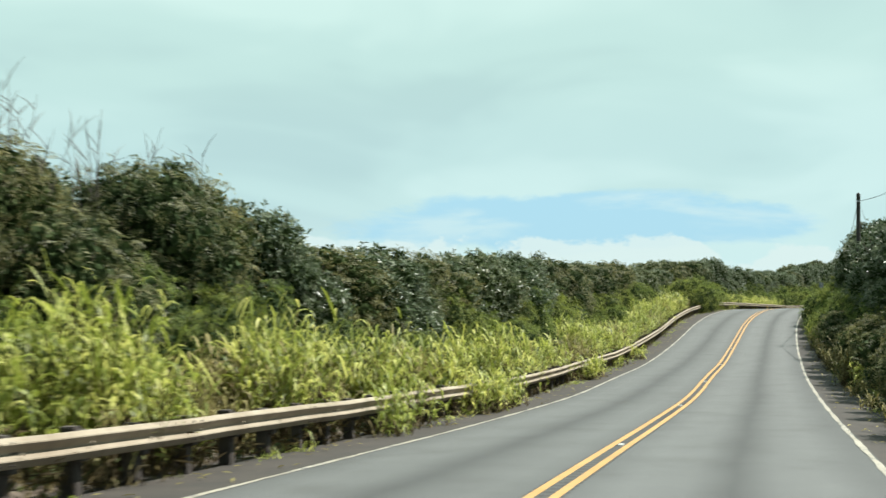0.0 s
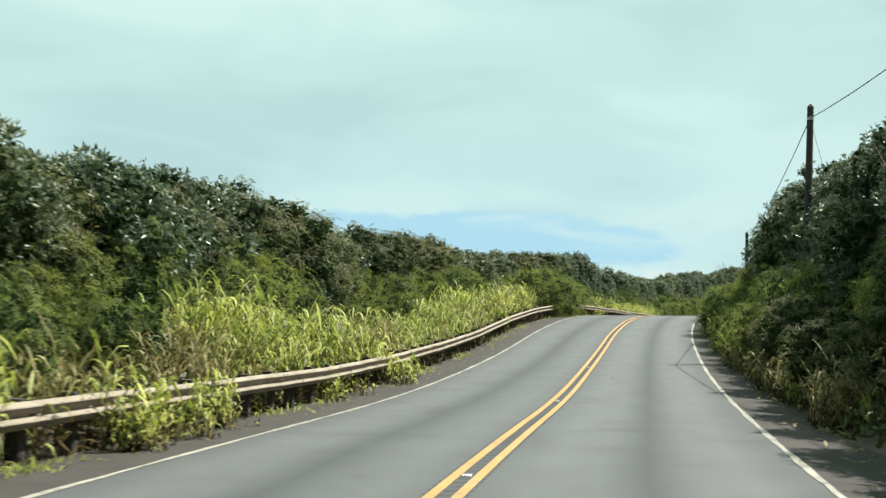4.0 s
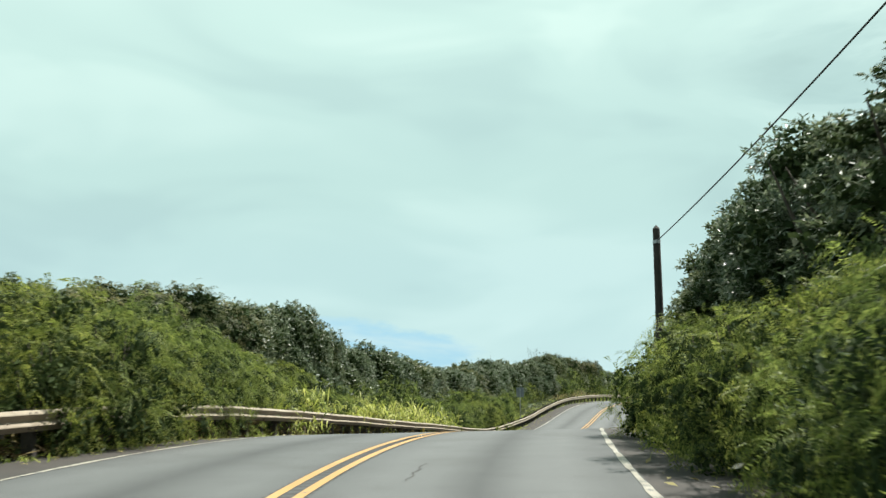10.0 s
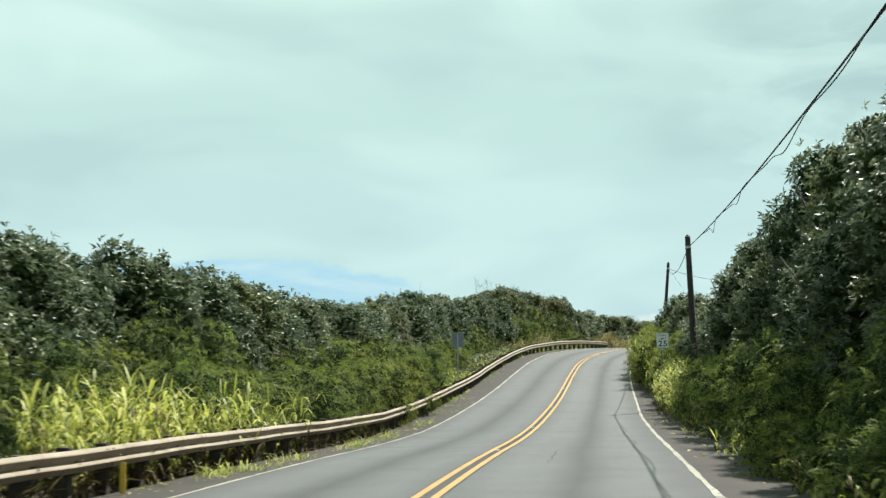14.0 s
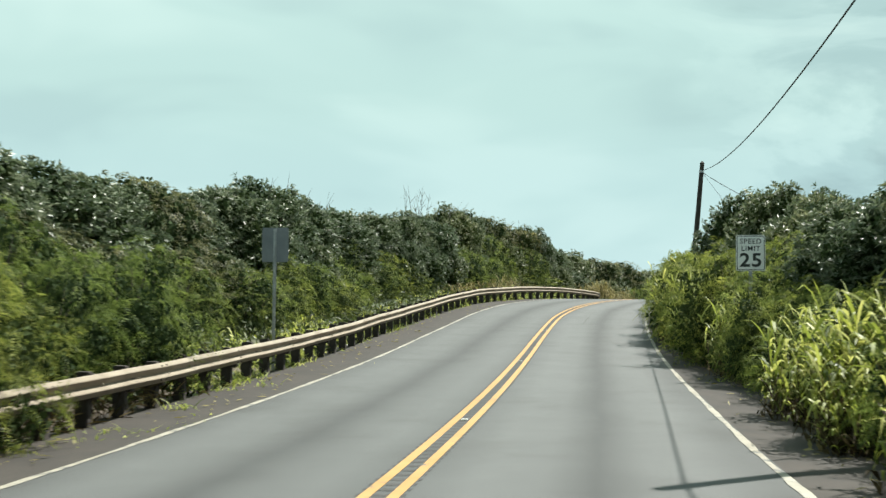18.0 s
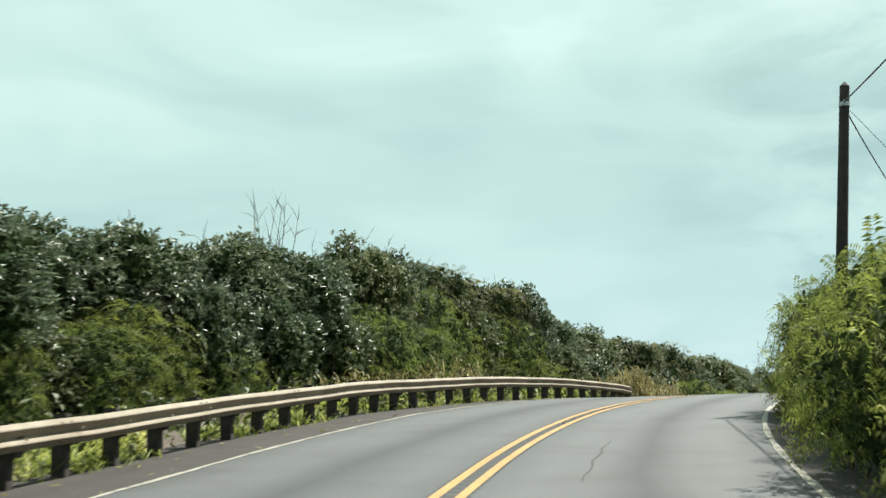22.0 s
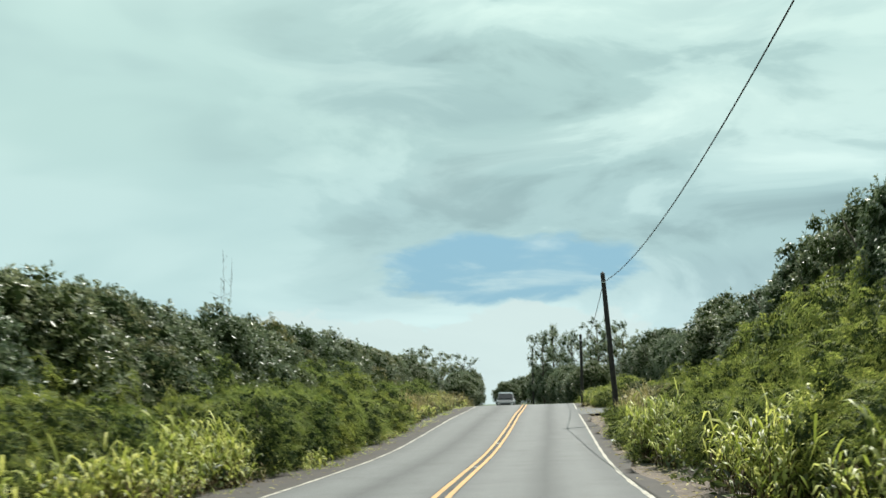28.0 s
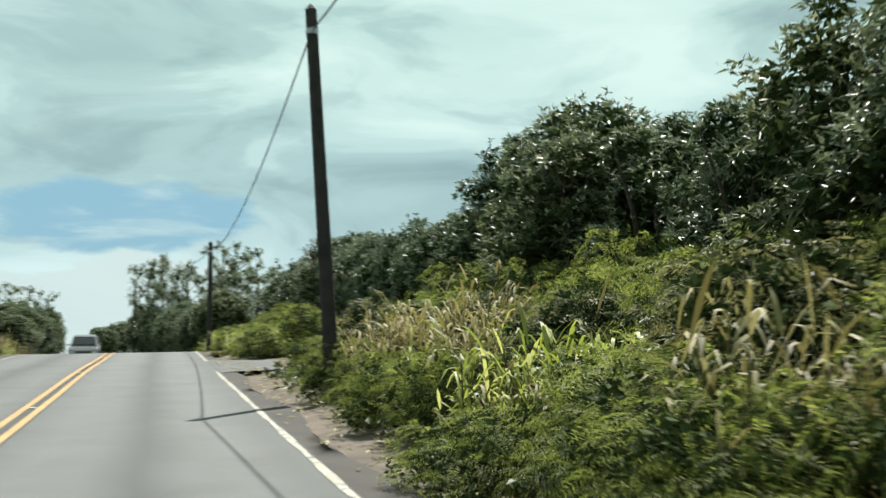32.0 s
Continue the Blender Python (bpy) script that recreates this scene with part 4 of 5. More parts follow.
# ------------------------------------------------------------------ grass
def blades(name, label, mat, roots, lean_dir=None, height=1.4, width=0.028, per=30, spread=0.28, arch=0.55, segs=4):
    """Arching blades in tufts at the given roots (n, 3) with heights scaled by roots' 4th column."""
    n = len(roots) * per
    base = np.repeat(roots[:, :3], per, 0) + np.concatenate([rng.normal(size=(n, 2)) * spread * 0.5, np.full((n, 1), -0.05)], 1)
    hs = np.repeat(roots[:, 3], per) * height * rng.uniform(0.45, 1.1, n)
    az = rng.uniform(0, 2 * np.pi, n)
    out = np.stack([np.cos(az), np.sin(az), np.zeros(n)], 1)
    side = np.stack([-np.sin(az), np.cos(az), np.zeros(n)], 1)
    # blades twist a little, so that their broad side is not always tangential
    side = unit(side + out * rng.normal(size=(n, 1)) * 0.6 + np.array([0, 0, 1]) * rng.normal(size=(n, 1)) * 0.25)
    droop = rng.uniform(0.15, 0.75, n)
    reach = hs * arch * rng.uniform(0.3, 1.2, n)
    wid = width * rng.uniform(0.6, 1.35, n)
    rings = []
    for k in range(segs + 1):
        t = k / segs
        p = base + np.array([0, 0, 1.0]) * (hs * (t - droop * t ** 4))[:, None] + out * (reach * t ** 2.0)[:, None]
        w = (wid * (0.55 + 1.2 * t - 1.65 * t ** 2) * 0.5)[:, None]
        rings += [p - side * w, p + side * w]
    V = np.stack(rings, 1).reshape(-1, 3)
    st = (segs + 1) * 2
    f0 = np.array([[2 * k, 2 * k + 1, 2 * k + 3, 2 * k + 2] for k in range(segs)])
    Fc = (np.arange(n)[:, None, None] * st + f0[None]).reshape(-1)
    me = bpy.data.meshes.new(name)
    me.vertices.add(len(V)); me.vertices.foreach_set("co", V.astype(np.float32).ravel())
    nf = n * segs
    me.loops.add(nf * 4); me.loops.foreach_set("vertex_index", Fc.astype(np.int32))
    me.polygons.add(nf)
    me.polygons.foreach_set("loop_start", np.arange(0, nf * 4, 4, dtype=np.int32))
    me.polygons.foreach_set("loop_total", np.full(nf, 4, np.int32))
    me.materials.append(mat)
    me.update(calc_edges=True)
    return tagged(new(name, me), label, "grass", kind="stuff")


def roots_in(patches, thr=-0.18, seed=3.0):
    """patches: (from, to, nearest offset, farthest offset, tufts per square metre, height)."""
    out = []
    for s0, s1, d0, d1, dens, h in patches:
        n = int((s1 - s0) * abs(d1 - d0) * dens * (1.0 if thr < -0.5 else 1.8))
        for _ in range(n):
            s, d = rng.uniform(s0, s1), rng.uniform(d0, d1)
            v = noise.noise(Vector((s * 0.42, d * 0.55, seed)))
            if v < thr + rng.normal() * 0.08:
                continue
            p = on_road(s, d)
            hh = h * (0.66 + 1.0 * min(v - thr, 0.50) + 0.25 * noise.noise(Vector((s * 1.3, d * 1.1, 7.0 + seed))))
            out.append((p.x, p.y, max(ground_at(p), p.z - 0.14 if abs(d) < 5.7 else -99), max(hh, 0.2)))
    return np.array(out)


def canes(name, label, mat, roots, leaf=0.52, width=0.046, per=7, leaves=8, spread=0.30):
    """Cane grass: upright stems with broad leaves that leave them at every height and arch over. roots: (n, 4), the last the height."""
    n = len(roots) * per
    base = np.repeat(roots[:, :3], per, 0) + np.concatenate([rng.normal(size=(n, 2)) * spread * 0.55, np.full((n, 1), -0.05)], 1)
    hs = np.repeat(roots[:, 3], per) * rng.uniform(0.5, 1.08, n)
    az = rng.uniform(0, 2 * np.pi, n)
    lean = np.stack([np.cos(az), np.sin(az), np.zeros(n)], 1) * (hs * rng.uniform(0.05, 0.38, n))[:, None]
    at = lambda f: base + lean * (f * f)[:, None] + np.array([0, 0, 1.0]) * (hs * (f - 0.06 * f * f))[:, None]
    quads = []
    # stems: two bands each
    sd = np.stack([-np.sin(az), np.cos(az), np.zeros(n)], 1) * 0.006
    for f0, f1 in ((0.0, 0.5), (0.5, 0.95)):
        a_, b_ = at(np.full(n, f0)), at(np.full(n, f1))
        quads.append(np.stack([a_ - sd, a_ + sd, b_ + sd, b_ - sd], 1))
    strips, withered = [], []
    for k in range(leaves):
        f = np.clip((k + rng.uniform(0.2, 1.2, n)) / leaves, 0.08, 1.0)
        p0 = at(f)
        a2 = rng.uniform(0, 2 * np.pi, n)
        out = np.stack([np.cos(a2), np.sin(a2), np.zeros(n)], 1)
        side = unit(np.stack([-np.sin(a2), np.cos(a2), rng.normal(size=n) * 0.35], 1) + out * rng.normal(size=(n, 1)) * 0.35)
        L = leaf * rng.uniform(0.55, 1.35, n) * np.clip(hs / 1.2, 0.45, 1.15)
        rise, droop = rng.uniform(0.7, 1.4, n), rng.uniform(0.4, 1.25, n)
        w = width * rng.uniform(0.6, 1.3, n)
        ring = []
        for q in range(4):
            u_ = q / 3
            p = p0 + out * (L * (0.62 * u_ - 0.06 * u_ * u_))[:, None] + np.array([0, 0, 1.0]) * (L * (rise * u_ - droop * u_ ** 2.2))[:, None]
            hw = (w * (0.45, 1.0, 0.75, 0.06)[q] * 0.5)[:, None]
            ring += [p - side * hw, p + side * hw]
        strips.append(np.stack(ring, 1))
        withered.append(f < rng.uniform(0.15, 0.50, n))
    S = np.concatenate(strips)
    Q = np.concatenate(quads).reshape(-1, 3)
    m_ = len(S)
    V = np.concatenate([S.reshape(-1, 3), Q])
    f0 = np.array([[2 * k, 2 * k + 1, 2 * k + 3, 2 * k + 2] for k in range(3)])
    F = np.concatenate([(np.arange(m_)[:, None, None] * 8 + f0[None]).reshape(-1), m_ * 8 + np.arange(len(Q))])
    me = bpy.data.meshes.new(name)
    me.vertices.add(len(V)); me.vertices.foreach_set("co", V.astype(np.float32).ravel())
    nf = len(F) // 4
    me.loops.add(nf * 4); me.loops.foreach_set("vertex_index", F.astype(np.int32))
    me.polygons.add(nf)
    me.polygons.foreach_set("loop_start", np.arange(0, nf * 4, 4, dtype=np.int32))
    me.polygons.foreach_set("loop_total", np.full(nf, 4, np.int32))
    me.materials.append(mat)
    me.materials.append(M_THATCH)
    dead = np.concatenate([np.repeat(np.concatenate(withered), 3), np.ones(len(Q) // 4, bool)])
    me.polygons.foreach_set("material_index", dead.astype(np.int32))
    me.update(calc_edges=True)
    return tagged(new(name, me), label, "grass", kind="stuff")


GREEN_GRASS = [(4, 60, 5.15, 7.2, 6.4, 2.15), (60, 97, 5.2, 7.2, 6.0, 1.9), (113, 122, 5.2, 7.0, 2.0, 1.2), (116, 123, 5.2, 6.6, 6.0, 1.7), (123, 140, 5.2, 7.2, 5.5, 1.6), (166, 232, 5.7, 7.4, 1.8, 0.6), (244, 262, 5.2, 6.6, 6.0, 1.5), (262, 288, 4.9, 5.6, 2.4, 0.6), (288, 330, 5.2, 6.6, 3.0, 0.9),
               (30, 60, -5.6, -4.9, 1.6, 0.9), (64, 76, -5.6, -4.7, 4.0, 1.2), (80, 88, -5.2, -4.6, 5.0, 1.4), (104, 136, -5.4, -4.7, 1.2, 0.6), (124, 152, -6.0, -4.9, 4.0, 0.7), (156, 171, -5.7, -4.5, 9.0, 1.95), (173.6, 180, -5.8, -4.6, 8.0, 1.8), (180, 190, -5.0, -4.25, 9.0, 2.1), (190, 206, -4.8, -4.25, 5.0, 1.4),
               (205, 240, -6.9, -5.0, 3.2, 1.3), (240, 253, -6.4, -4.9, 6.0, 1.6), (257, 262, -6.0, -4.9, 6.0, 1.2), (263.5, 268, -5.5, -4.75, 16.0, 2.2), (270, 286, -7.6, -5.2, 4.0, 1.3), (286, 296.5, -7.4, -5.9, 3.0, 1.0), (308, 345, -6.6, -4.9, 6.0, 1.1)]
DRY_GRASS = [(4, 97, 5.2, 7.2, 2.8, 1.5), (124, 152, -5.9, -4.9, 2.0, 0.6), (20, 40, -5.6, -4.7, 3.0, 0.8), (40, 74, -5.9, -4.7, 7.0, 1.1), (113, 140, 5.4, 6.8, 1.4, 1.2), (206, 222, 5.9, 7.6, 3.0, 1.0), (226, 240, 5.6, 7.6, 4.0, 1.5), (240, 262, 5.0, 6.0, 2.0, 0.8), (286, 345, 5.3, 7.4, 4.0, 1.35), (270, 286, -8.6, -5.4, 7.0, 1.7), (284, 296, -8.4, -5.9, 2.0, 1.2)]
canes("tall_green_grass", "tall bright yellow-green cane grass along the guard rail and verge", M_GRASS, roots_in(GREEN_GRASS, 0.06))
canes("dry_grass", "dry straw-coloured cane grass mixed into the verge", M_STRAW, roots_in(DRY_GRASS, 0.05, 40.0), leaf=0.48, width=0.038)
blades("rail_weeds", "low weeds and grass tufts growing at the rail posts and the shoulder edge", M_GRASS, roots_in([
    (4, 97, 4.55, 5.2, 2.0, 0.32), (97, 170, 4.4, 5.1, 1.0, 0.30), (168, 232, 5.1, 6.6, 9.0, 0.36), (20, 205, -4.9, -4.5, 0.7, 0.30), (132, 165, 3.65, 4.6, 1.1, 0.26), (134, 160, 4.05, 4.6, 2.6, 0.40), (166, 204, 3.62, 3.9, 1.0, 0.12), (232, 330, 4.3, 5.2, 1.2, 0.3)], -0.15, 9.0),
    height=1.2, width=0.028, per=18, arch=0.9, segs=3)
# tufts that reach out over the rail
canes("overhanging_grass", "long grass leaning out over the guard rail", M_GRASS, roots_in([
    (20, 23, 4.35, 4.9, 7, 0.85), (26, 31, 4.3, 4.9, 8, 0.9), (44, 48, 4.3, 4.9, 6, 0.8), (53.5, 56, 4.35, 4.9, 3, 0.6), (59.5, 61, 4.3, 4.9, 6, 0.75), (112, 114, 4.5, 5.1, 4, 0.7), (131, 143, 5.2, 6.2, 3.5, 1.3)], -1.0))

def undergrowth(name, label, mat, patches, ll, lw):
    """Low leafy weeds that close the ground between the shrubs."""
    P = []
    for s0, s1, d0, d1, dens, h in patches:
        n = int((s1 - s0) * abs(d1 - d0) * dens)
        ss, dd = rng.uniform(s0, s1, n), rng.uniform(d0, d1, n)
        lump = np.array([0.55 + noise.noise(Vector((a_ * 0.8, b_ * 0.8, 1.0))) for a_, b_ in zip(ss, dd)])
        pts = np.array([on_road(a_, b_)[:] for a_, b_ in zip(ss, dd)])
        gz = np.maximum(ground_height(pts[:, 0], pts[:, 1]), pts[:, 2] - 0.16)
        pts[:, 2] = np.where(np.abs(dd) < 5.6, np.minimum(gz, pts[:, 2] + 0.05), gz) + np.clip(lump, 0.05, 1.3) * h * np.sqrt(rng.random(n))
        P.append(pts)
    pos = np.concatenate(P)
    n = len(pos)
    axis = unit(rng.normal(size=(n, 3)) * 0.9 + np.array([0, 0, 0.5]))
    cards = leaf_cards(pos, axis, ll * rng.uniform(0.6, 1.5, n), lw * rng.uniform(0.7, 1.4, n), -0.1)
    me = cards_mesh(name, [(cards, mat)])
    return tagged(new(name, me), label, "undergrowth", kind="stuff")


undergrowth("undergrowth", "low leafy weeds covering the verge under the shrubs", M_WEED, [
    (4, 330, 5.1, 8.6, 42, 0.7), (18, 228, -7.4, -4.75, 55, 0.6), (228, 297, -8.8, -4.7, 34, 0.5), (297, 308, -8.8, -7.6, 34, 0.5), (308, 330, -8.8, -4.9, 34, 0.5)], 0.17, 0.07)

# thatch added to darken the strip where the rail's shade falls
undergrowth("dead_thatch", "added dark brown thatch standing for the shade under the guard rail", M_THATCH, [
    (4, 168, 4.95, 5.6, 120, 0.75)], 0.30, 0.022)

undergrowth("scrub_field", "rough green scrub on the land behind the hedges", M_WEED, [
    (-12, 345, 13, 34, 5, 1.1), (-12, 345, -34, -12, 5, 1.1)], 0.50, 0.28)

# ------------------------------------------------------------------ bare branches above the shrubs
def bare_branches(s, d, top, n, spread, label):
    p = on_road(s, d)
    gz = ground_at(p)
    H = p.z + top - gz
    root = new("bare_branches")
    tagged(root, label, "dead shrub", "bare dead shrubs")
    root.location = (p.x, p.y, gz)
    for i in range(n):
        bm = bmesh.new()
        a_ = rng.uniform(0, 6.28)
        e_ = Vector((math.cos(a_), math.sin(a_), 0)) * spread * rng.uniform(0.15, 1.0)
        h = H * rng.uniform(0.78, 1.0)
        main = [Vector((0, 0, -0.2)), e_ * 0.4 + Vector((0, 0, h * 0.5)), e_ * 0.8 + Vector((rng.normal() * 0.1, rng.normal() * 0.1, h * 0.8)), e_ + Vector((0, 0, h))]
        tube(bm, main, [0.026, 0.018, 0.010, 0.003], 5, False)
        for k in range(5):
            q = main[2].lerp(main[3], rng.uniform(-0.6, 0.9))
            v = Vector((rng.normal(), rng.normal(), rng.uniform(0.6, 1.6))).normalized() * rng.uniform(0.3, 0.8)
            tube(bm, [q, q + v * 0.5 + Vector((0, 0, 0.05)), q + v], [0.010, 0.007, 0.002], 4, False)
        part("branch", bm, M_TWIG, root)


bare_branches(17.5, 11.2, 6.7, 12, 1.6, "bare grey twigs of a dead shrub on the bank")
bare_branches(21.0, 11.4, 6.6, 11, 1.5, "bare grey twigs of a dead shrub on the bank")
bare_branches(24.5, 11.2, 6.4, 8, 1.2, "bare grey twigs of a dead shrub on the bank")
bare_branches(209.5, 10.6, 6.5, 9, 1.2, "fine leafless twigs sticking out of the dark shrubs")
for s_ in (187, 192.5, 198, 203, 206.5, 213, 216.5, 221):
    bare_branches(s_, 10.8 + 0.4 * math.sin(s_), table(LEFT_TOP, s_) + 0.40 + 0.2 * math.sin(s_ * 1.7), 5, 1.0, "fine leafless twigs sticking out of the dark shrubs")
bare_branches(226.0, 11.5, 6.2, 3, 0.5, "fine leafless twigs sticking out of the dark shrubs")
bare_branches(284.0, 13.5, 8.6, 4, 0.6, "tall thin leafless stem above the dark shrubs")

# ------------------------------------------------------------------ guard rail
RAIL_TOP, RAIL_OFF = 0.70, 4.82


def rail_off(s):
    return RAIL_OFF + 0.03 * math.sin(s * 0.31) + (0.5 * (s - 221) ** 2 / 49 if s > 221 else 0)


bm_ = bmesh.new()
bmesh.ops.create_uvsphere(bm_, u_segments=6, v_segments=4, radius=0.016)
SPLICE = bm_mesh("splice_bolt", bm_, M_POST)


def rail_panel(s0, s1, parent):
    """One W-beam panel: a folded steel sheet, two waves facing the road."""
    prof = [(0.083, 0.0), (0.070, -0.008), (0.006, -0.050), (0.003, -0.064), (0.078, -0.146), (0.083, -0.166), (0.006, -0.216), (0.003, -0.230), (0.070, -0.302), (0.083, -0.312)]
    bm = bmesh.new()
    st = [s0 + (s1 - s0) * i / 4 for i in range(5)]
    rows = []
    for s in st:
        wob = 0.006 * math.sin(s * 0.9) + 0.004 * math.sin(s * 2.3)
        rows.append([bm.verts.new(on_road(s, rail_off(s) + q[0], RAIL_TOP + wob + q[1])) for q in prof])
    back = []
    for s in st:
        wob = 0.006 * math.sin(s * 0.9) + 0.004 * math.sin(s * 2.3)
        back.append([bm.verts.new(on_road(s, rail_off(s) + q[0] + 0.004, RAIL_TOP + wob + q[1] + 0.0005)) for q in prof])
    for i in range(4):
        for k in range(len(prof) - 1):
            bm.faces.new((rows[i][k], rows[i + 1][k], rows[i + 1][k + 1], rows[i][k + 1]))
            bm.faces.new((back[i][k], back[i][k + 1], back[i + 1][k + 1], back[i + 1][k]))
        for k in (0, len(prof) - 1):
            bm.faces.new((rows[i][k], back[i][k], back[i + 1][k], rows[i + 1][k]))
    panel = part("rail_panel", bm, M_RAIL, parent)
    for ds in (0.10, 0.30):
        for q in (-0.045, -0.265):
            ob = new("splice_bolt", SPLICE)
            ob.parent = panel
            ob.location = on_road(s0 + ds, rail_off(s0 + ds) + 0.012, RAIL_TOP + q)
    return panel


def build_rail():
    root = new("guard_rail")
    tagged(root, "weathered steel W-beam guard rail on dark timber posts", "guard rail")
    s = -6.0
    while s < 225.5:
        rail_panel(s - 0.03, s + 3.84, root)
        s += 3.81
    bm = bmesh.new()
    box(bm, 0, 0, 0, 0.19, 0.15, 0.95, 0.012)
    post = bm_mesh("post", bm, M_POST)
    bm = bmesh.new()
    box(bm, 0, 0, 0, 0.10, 0.15, 0.34, 0.008)
    block = bm_mesh("block", bm, M_POST)
    bm = bmesh.new()
    bmesh.ops.create_uvsphere(bm, u_segments=8, v_segments=5, radius=0.018)
    bolt = bm_mesh("bolt", bm, M_RAIL)
    s, i = -5.0, 0
    while s < 227.6:
        gap = 1.22
        p = on_road(s, rail_off(s) + 0.28, 0)
        rz = heading(s)
        top = RAIL_TOP + 0.02 + 0.02 * math.sin(i * 2.1)
        ob = new("post", post)
        ob.parent = root
        ob.matrix_basis = Matrix.LocRotScale((p.x, p.y, p.z + top - 0.475), Euler((rng.uniform(-0.02, 0.02), rng.uniform(-0.03, 0.03), rz)), None)
        b2 = new("block", block)
        b2.parent = ob
        b2.matrix_basis = pose(0.145, 0, 0.27)
        b3 = new("bolt", bolt)
        b3.parent = ob
        b3.matrix_basis = pose(0.275, 0, 0.30)
        s += gap
        i += 1


build_rail()

M_AMBER = solid("yellow_reflector_strip", (0.55, 0.38, 0.05), (0.65, 0.46, 0.08), 6, 0.4)
bm_ = bmesh.new()
box(bm_, 0, 0, 0.22, 0.09, 0.02, 0.46, 0.006)
delin = new("marker_strip", bm_mesh("marker_strip", bm_, M_AMBER))
delin.matrix_basis = Matrix.Translation(on_road(131.5, 4.72, 0.0)) @ pose(0, 0, 0, 0, 0, math.degrees(heading(131.5)))
tagged(delin, "short yellow marker strip standing in front of the guard rail", "road marker")


def build_litter(s, d):
    bm = bmesh.new()
    bmesh.ops.create_icosphere(bm, subdivisions=2, radius=0.11)
    for v in bm.verts:
        v.co *= 0.7 + 0.5 * abs(noise.noise(v.co * 18))
        v.co.z = max(v.co.z * 0.5, -0.03)
    ob = new("crumpled_paper", bm_mesh("crumpled_paper", bm, M_SIGN_WHITE))
    ob.location = on_road(s, d, 0.02)
    tagged(ob, "crumpled white paper lying on the dirt shoulder", "litter")


build_litter(273.8, -4.25)


def build_leaf_litter():
    """Dry leaves, stalks and grit along both edges of the pavement."""
    quads = []
    for s0, s1, d0, d1, n in ((4, 232, 3.75, 4.75, 700), (232, 325, 3.75, 4.8, 300), (15, 232, -4.75, -3.75, 900), (232, 325, -4.9, -3.7, 900)):
        for _ in range(n):
            s, e = rng.uniform(s0, s1), rng.random() ** 0.5
            d = d0 + (d1 - d0) * (e if d0 > 0 else 1 - e)
            p = on_road(s, d, 0.012)
            a_ = rng.uniform(0, 6.28)
            u, v = Vector((math.cos(a_), math.sin(a_), rng.normal() * 0.2)), Vector((-math.sin(a_), math.cos(a_), rng.normal() * 0.2))
            L, W = rng.uniform(0.03, 0.11), rng.uniform(0.012, 0.035)
            quads.append([list(p - u * L), list(p - v * W + Vector((0, 0, 0.012))), list(p + u * L), list(p + v * W + Vector((0, 0, 0.006)))])
    tagged(new("leaf_litter", quads_mesh("leaf_litter", np.array(quads), M_STRAW)), "dry leaves and stalks scattered on the shoulders", "leaf litter", kind="stuff")


build_leaf_litter()


def build_cracks():
    for s0, s1, d in ((93.6, 96.0, -1.05), (135.7, 140.1, -1.32), (192.2, 197.6, -1.25), (62.0, 63.6, -0.9)):
        n = 10
        vs, fs = [], []
        for k in range(n + 1):
            s = s0 + (s1 - s0) * k / n
            c_ = d + 0.03 * math.sin(k * 1.9)
            w = 0.012 * math.sin(math.pi * (k + 0.4) / (n + 0.8)) + 0.003
            vs += [on_road(s, c_ + w, 0.004), on_road(s, c_ - w, 0.004)]
        fs = [(2 * k, 2 * k + 2, 2 * k + 3, 2 * k + 1) for k in range(n)]
        tagged(new("road_crack", mesh_from("road_crack", vs, fs, M_GROOVE)), "thin dark sealed crack along the lane", "road crack", kind="structure")


build_cracks()

# ------------------------------------------------------------------ rumble grooves and reflectors on the centre line
def build_grooves():
    # flat quads: the shade in the grooves is painted as dark colour, nothing is cut
    quads = []
    s = 0.0
    while s < 330:
        for d0, d1 in ((0.065, -0.065), (0.225, 0.190), (-0.190, -0.225)):
            quads.append([on_road(s, d0, 0.004), on_road(s, d1, 0.004), on_road(s + 0.13, d1, 0.004), on_road(s + 0.13, d0, 0.004)])
        s += 0.305
    tagged(new("rumble_grooves", quads_mesh("rumble_grooves", np.array([[list(v) for v in q] for q in quads]), M_GROOVE)), "flat dark marks for the shaded rumble strip grooves along the centre line", "road marking", kind="structure")


build_grooves()
M_REFLECT = solid("worn_white_ceramic", (0.5, 0.5, 0.46), (0.62, 0.62, 0.58), 9, 0.4)


def build_reflectors():
    bm = bmesh.new()
    box(bm, 0, 0, 0.008, 0.10, 0.10, 0.016, 0.006)
    me = bm_mesh("lane_reflector", bm, M_REFLECT)
    for k in range(26):
        s = 6 + k * 12.2
        p = on_road(s, 0.0)
        ob = new("lane_reflector", me)
        ob.matrix_basis = pose(p.x, p.y, p.z + 0.004, 0, 0, math.degrees(heading(s)))
        tagged(ob, "small worn raised lane marker between the yellow lines", "lane marker", "raised lane markers")


build_reflectors()

# ------------------------------------------------------------------ poles and cables
POLES = [  # station, offset, top over the paved plane, lean to the right at the top
    (71.4, -7.3, 8.8, 0.02), (116.4, -5.4, 6.1, -0.008), (161.7, -5.7, 6.9, -0.03), (206.6, -5.7, 7.2, 0.085), (244.3, -6.2, 8.9, 0.05), (287.5, -4.7, 7.3, -0.07), (325.1, -4.6, 5.6, 0.0)]
POLE_TOPS = []


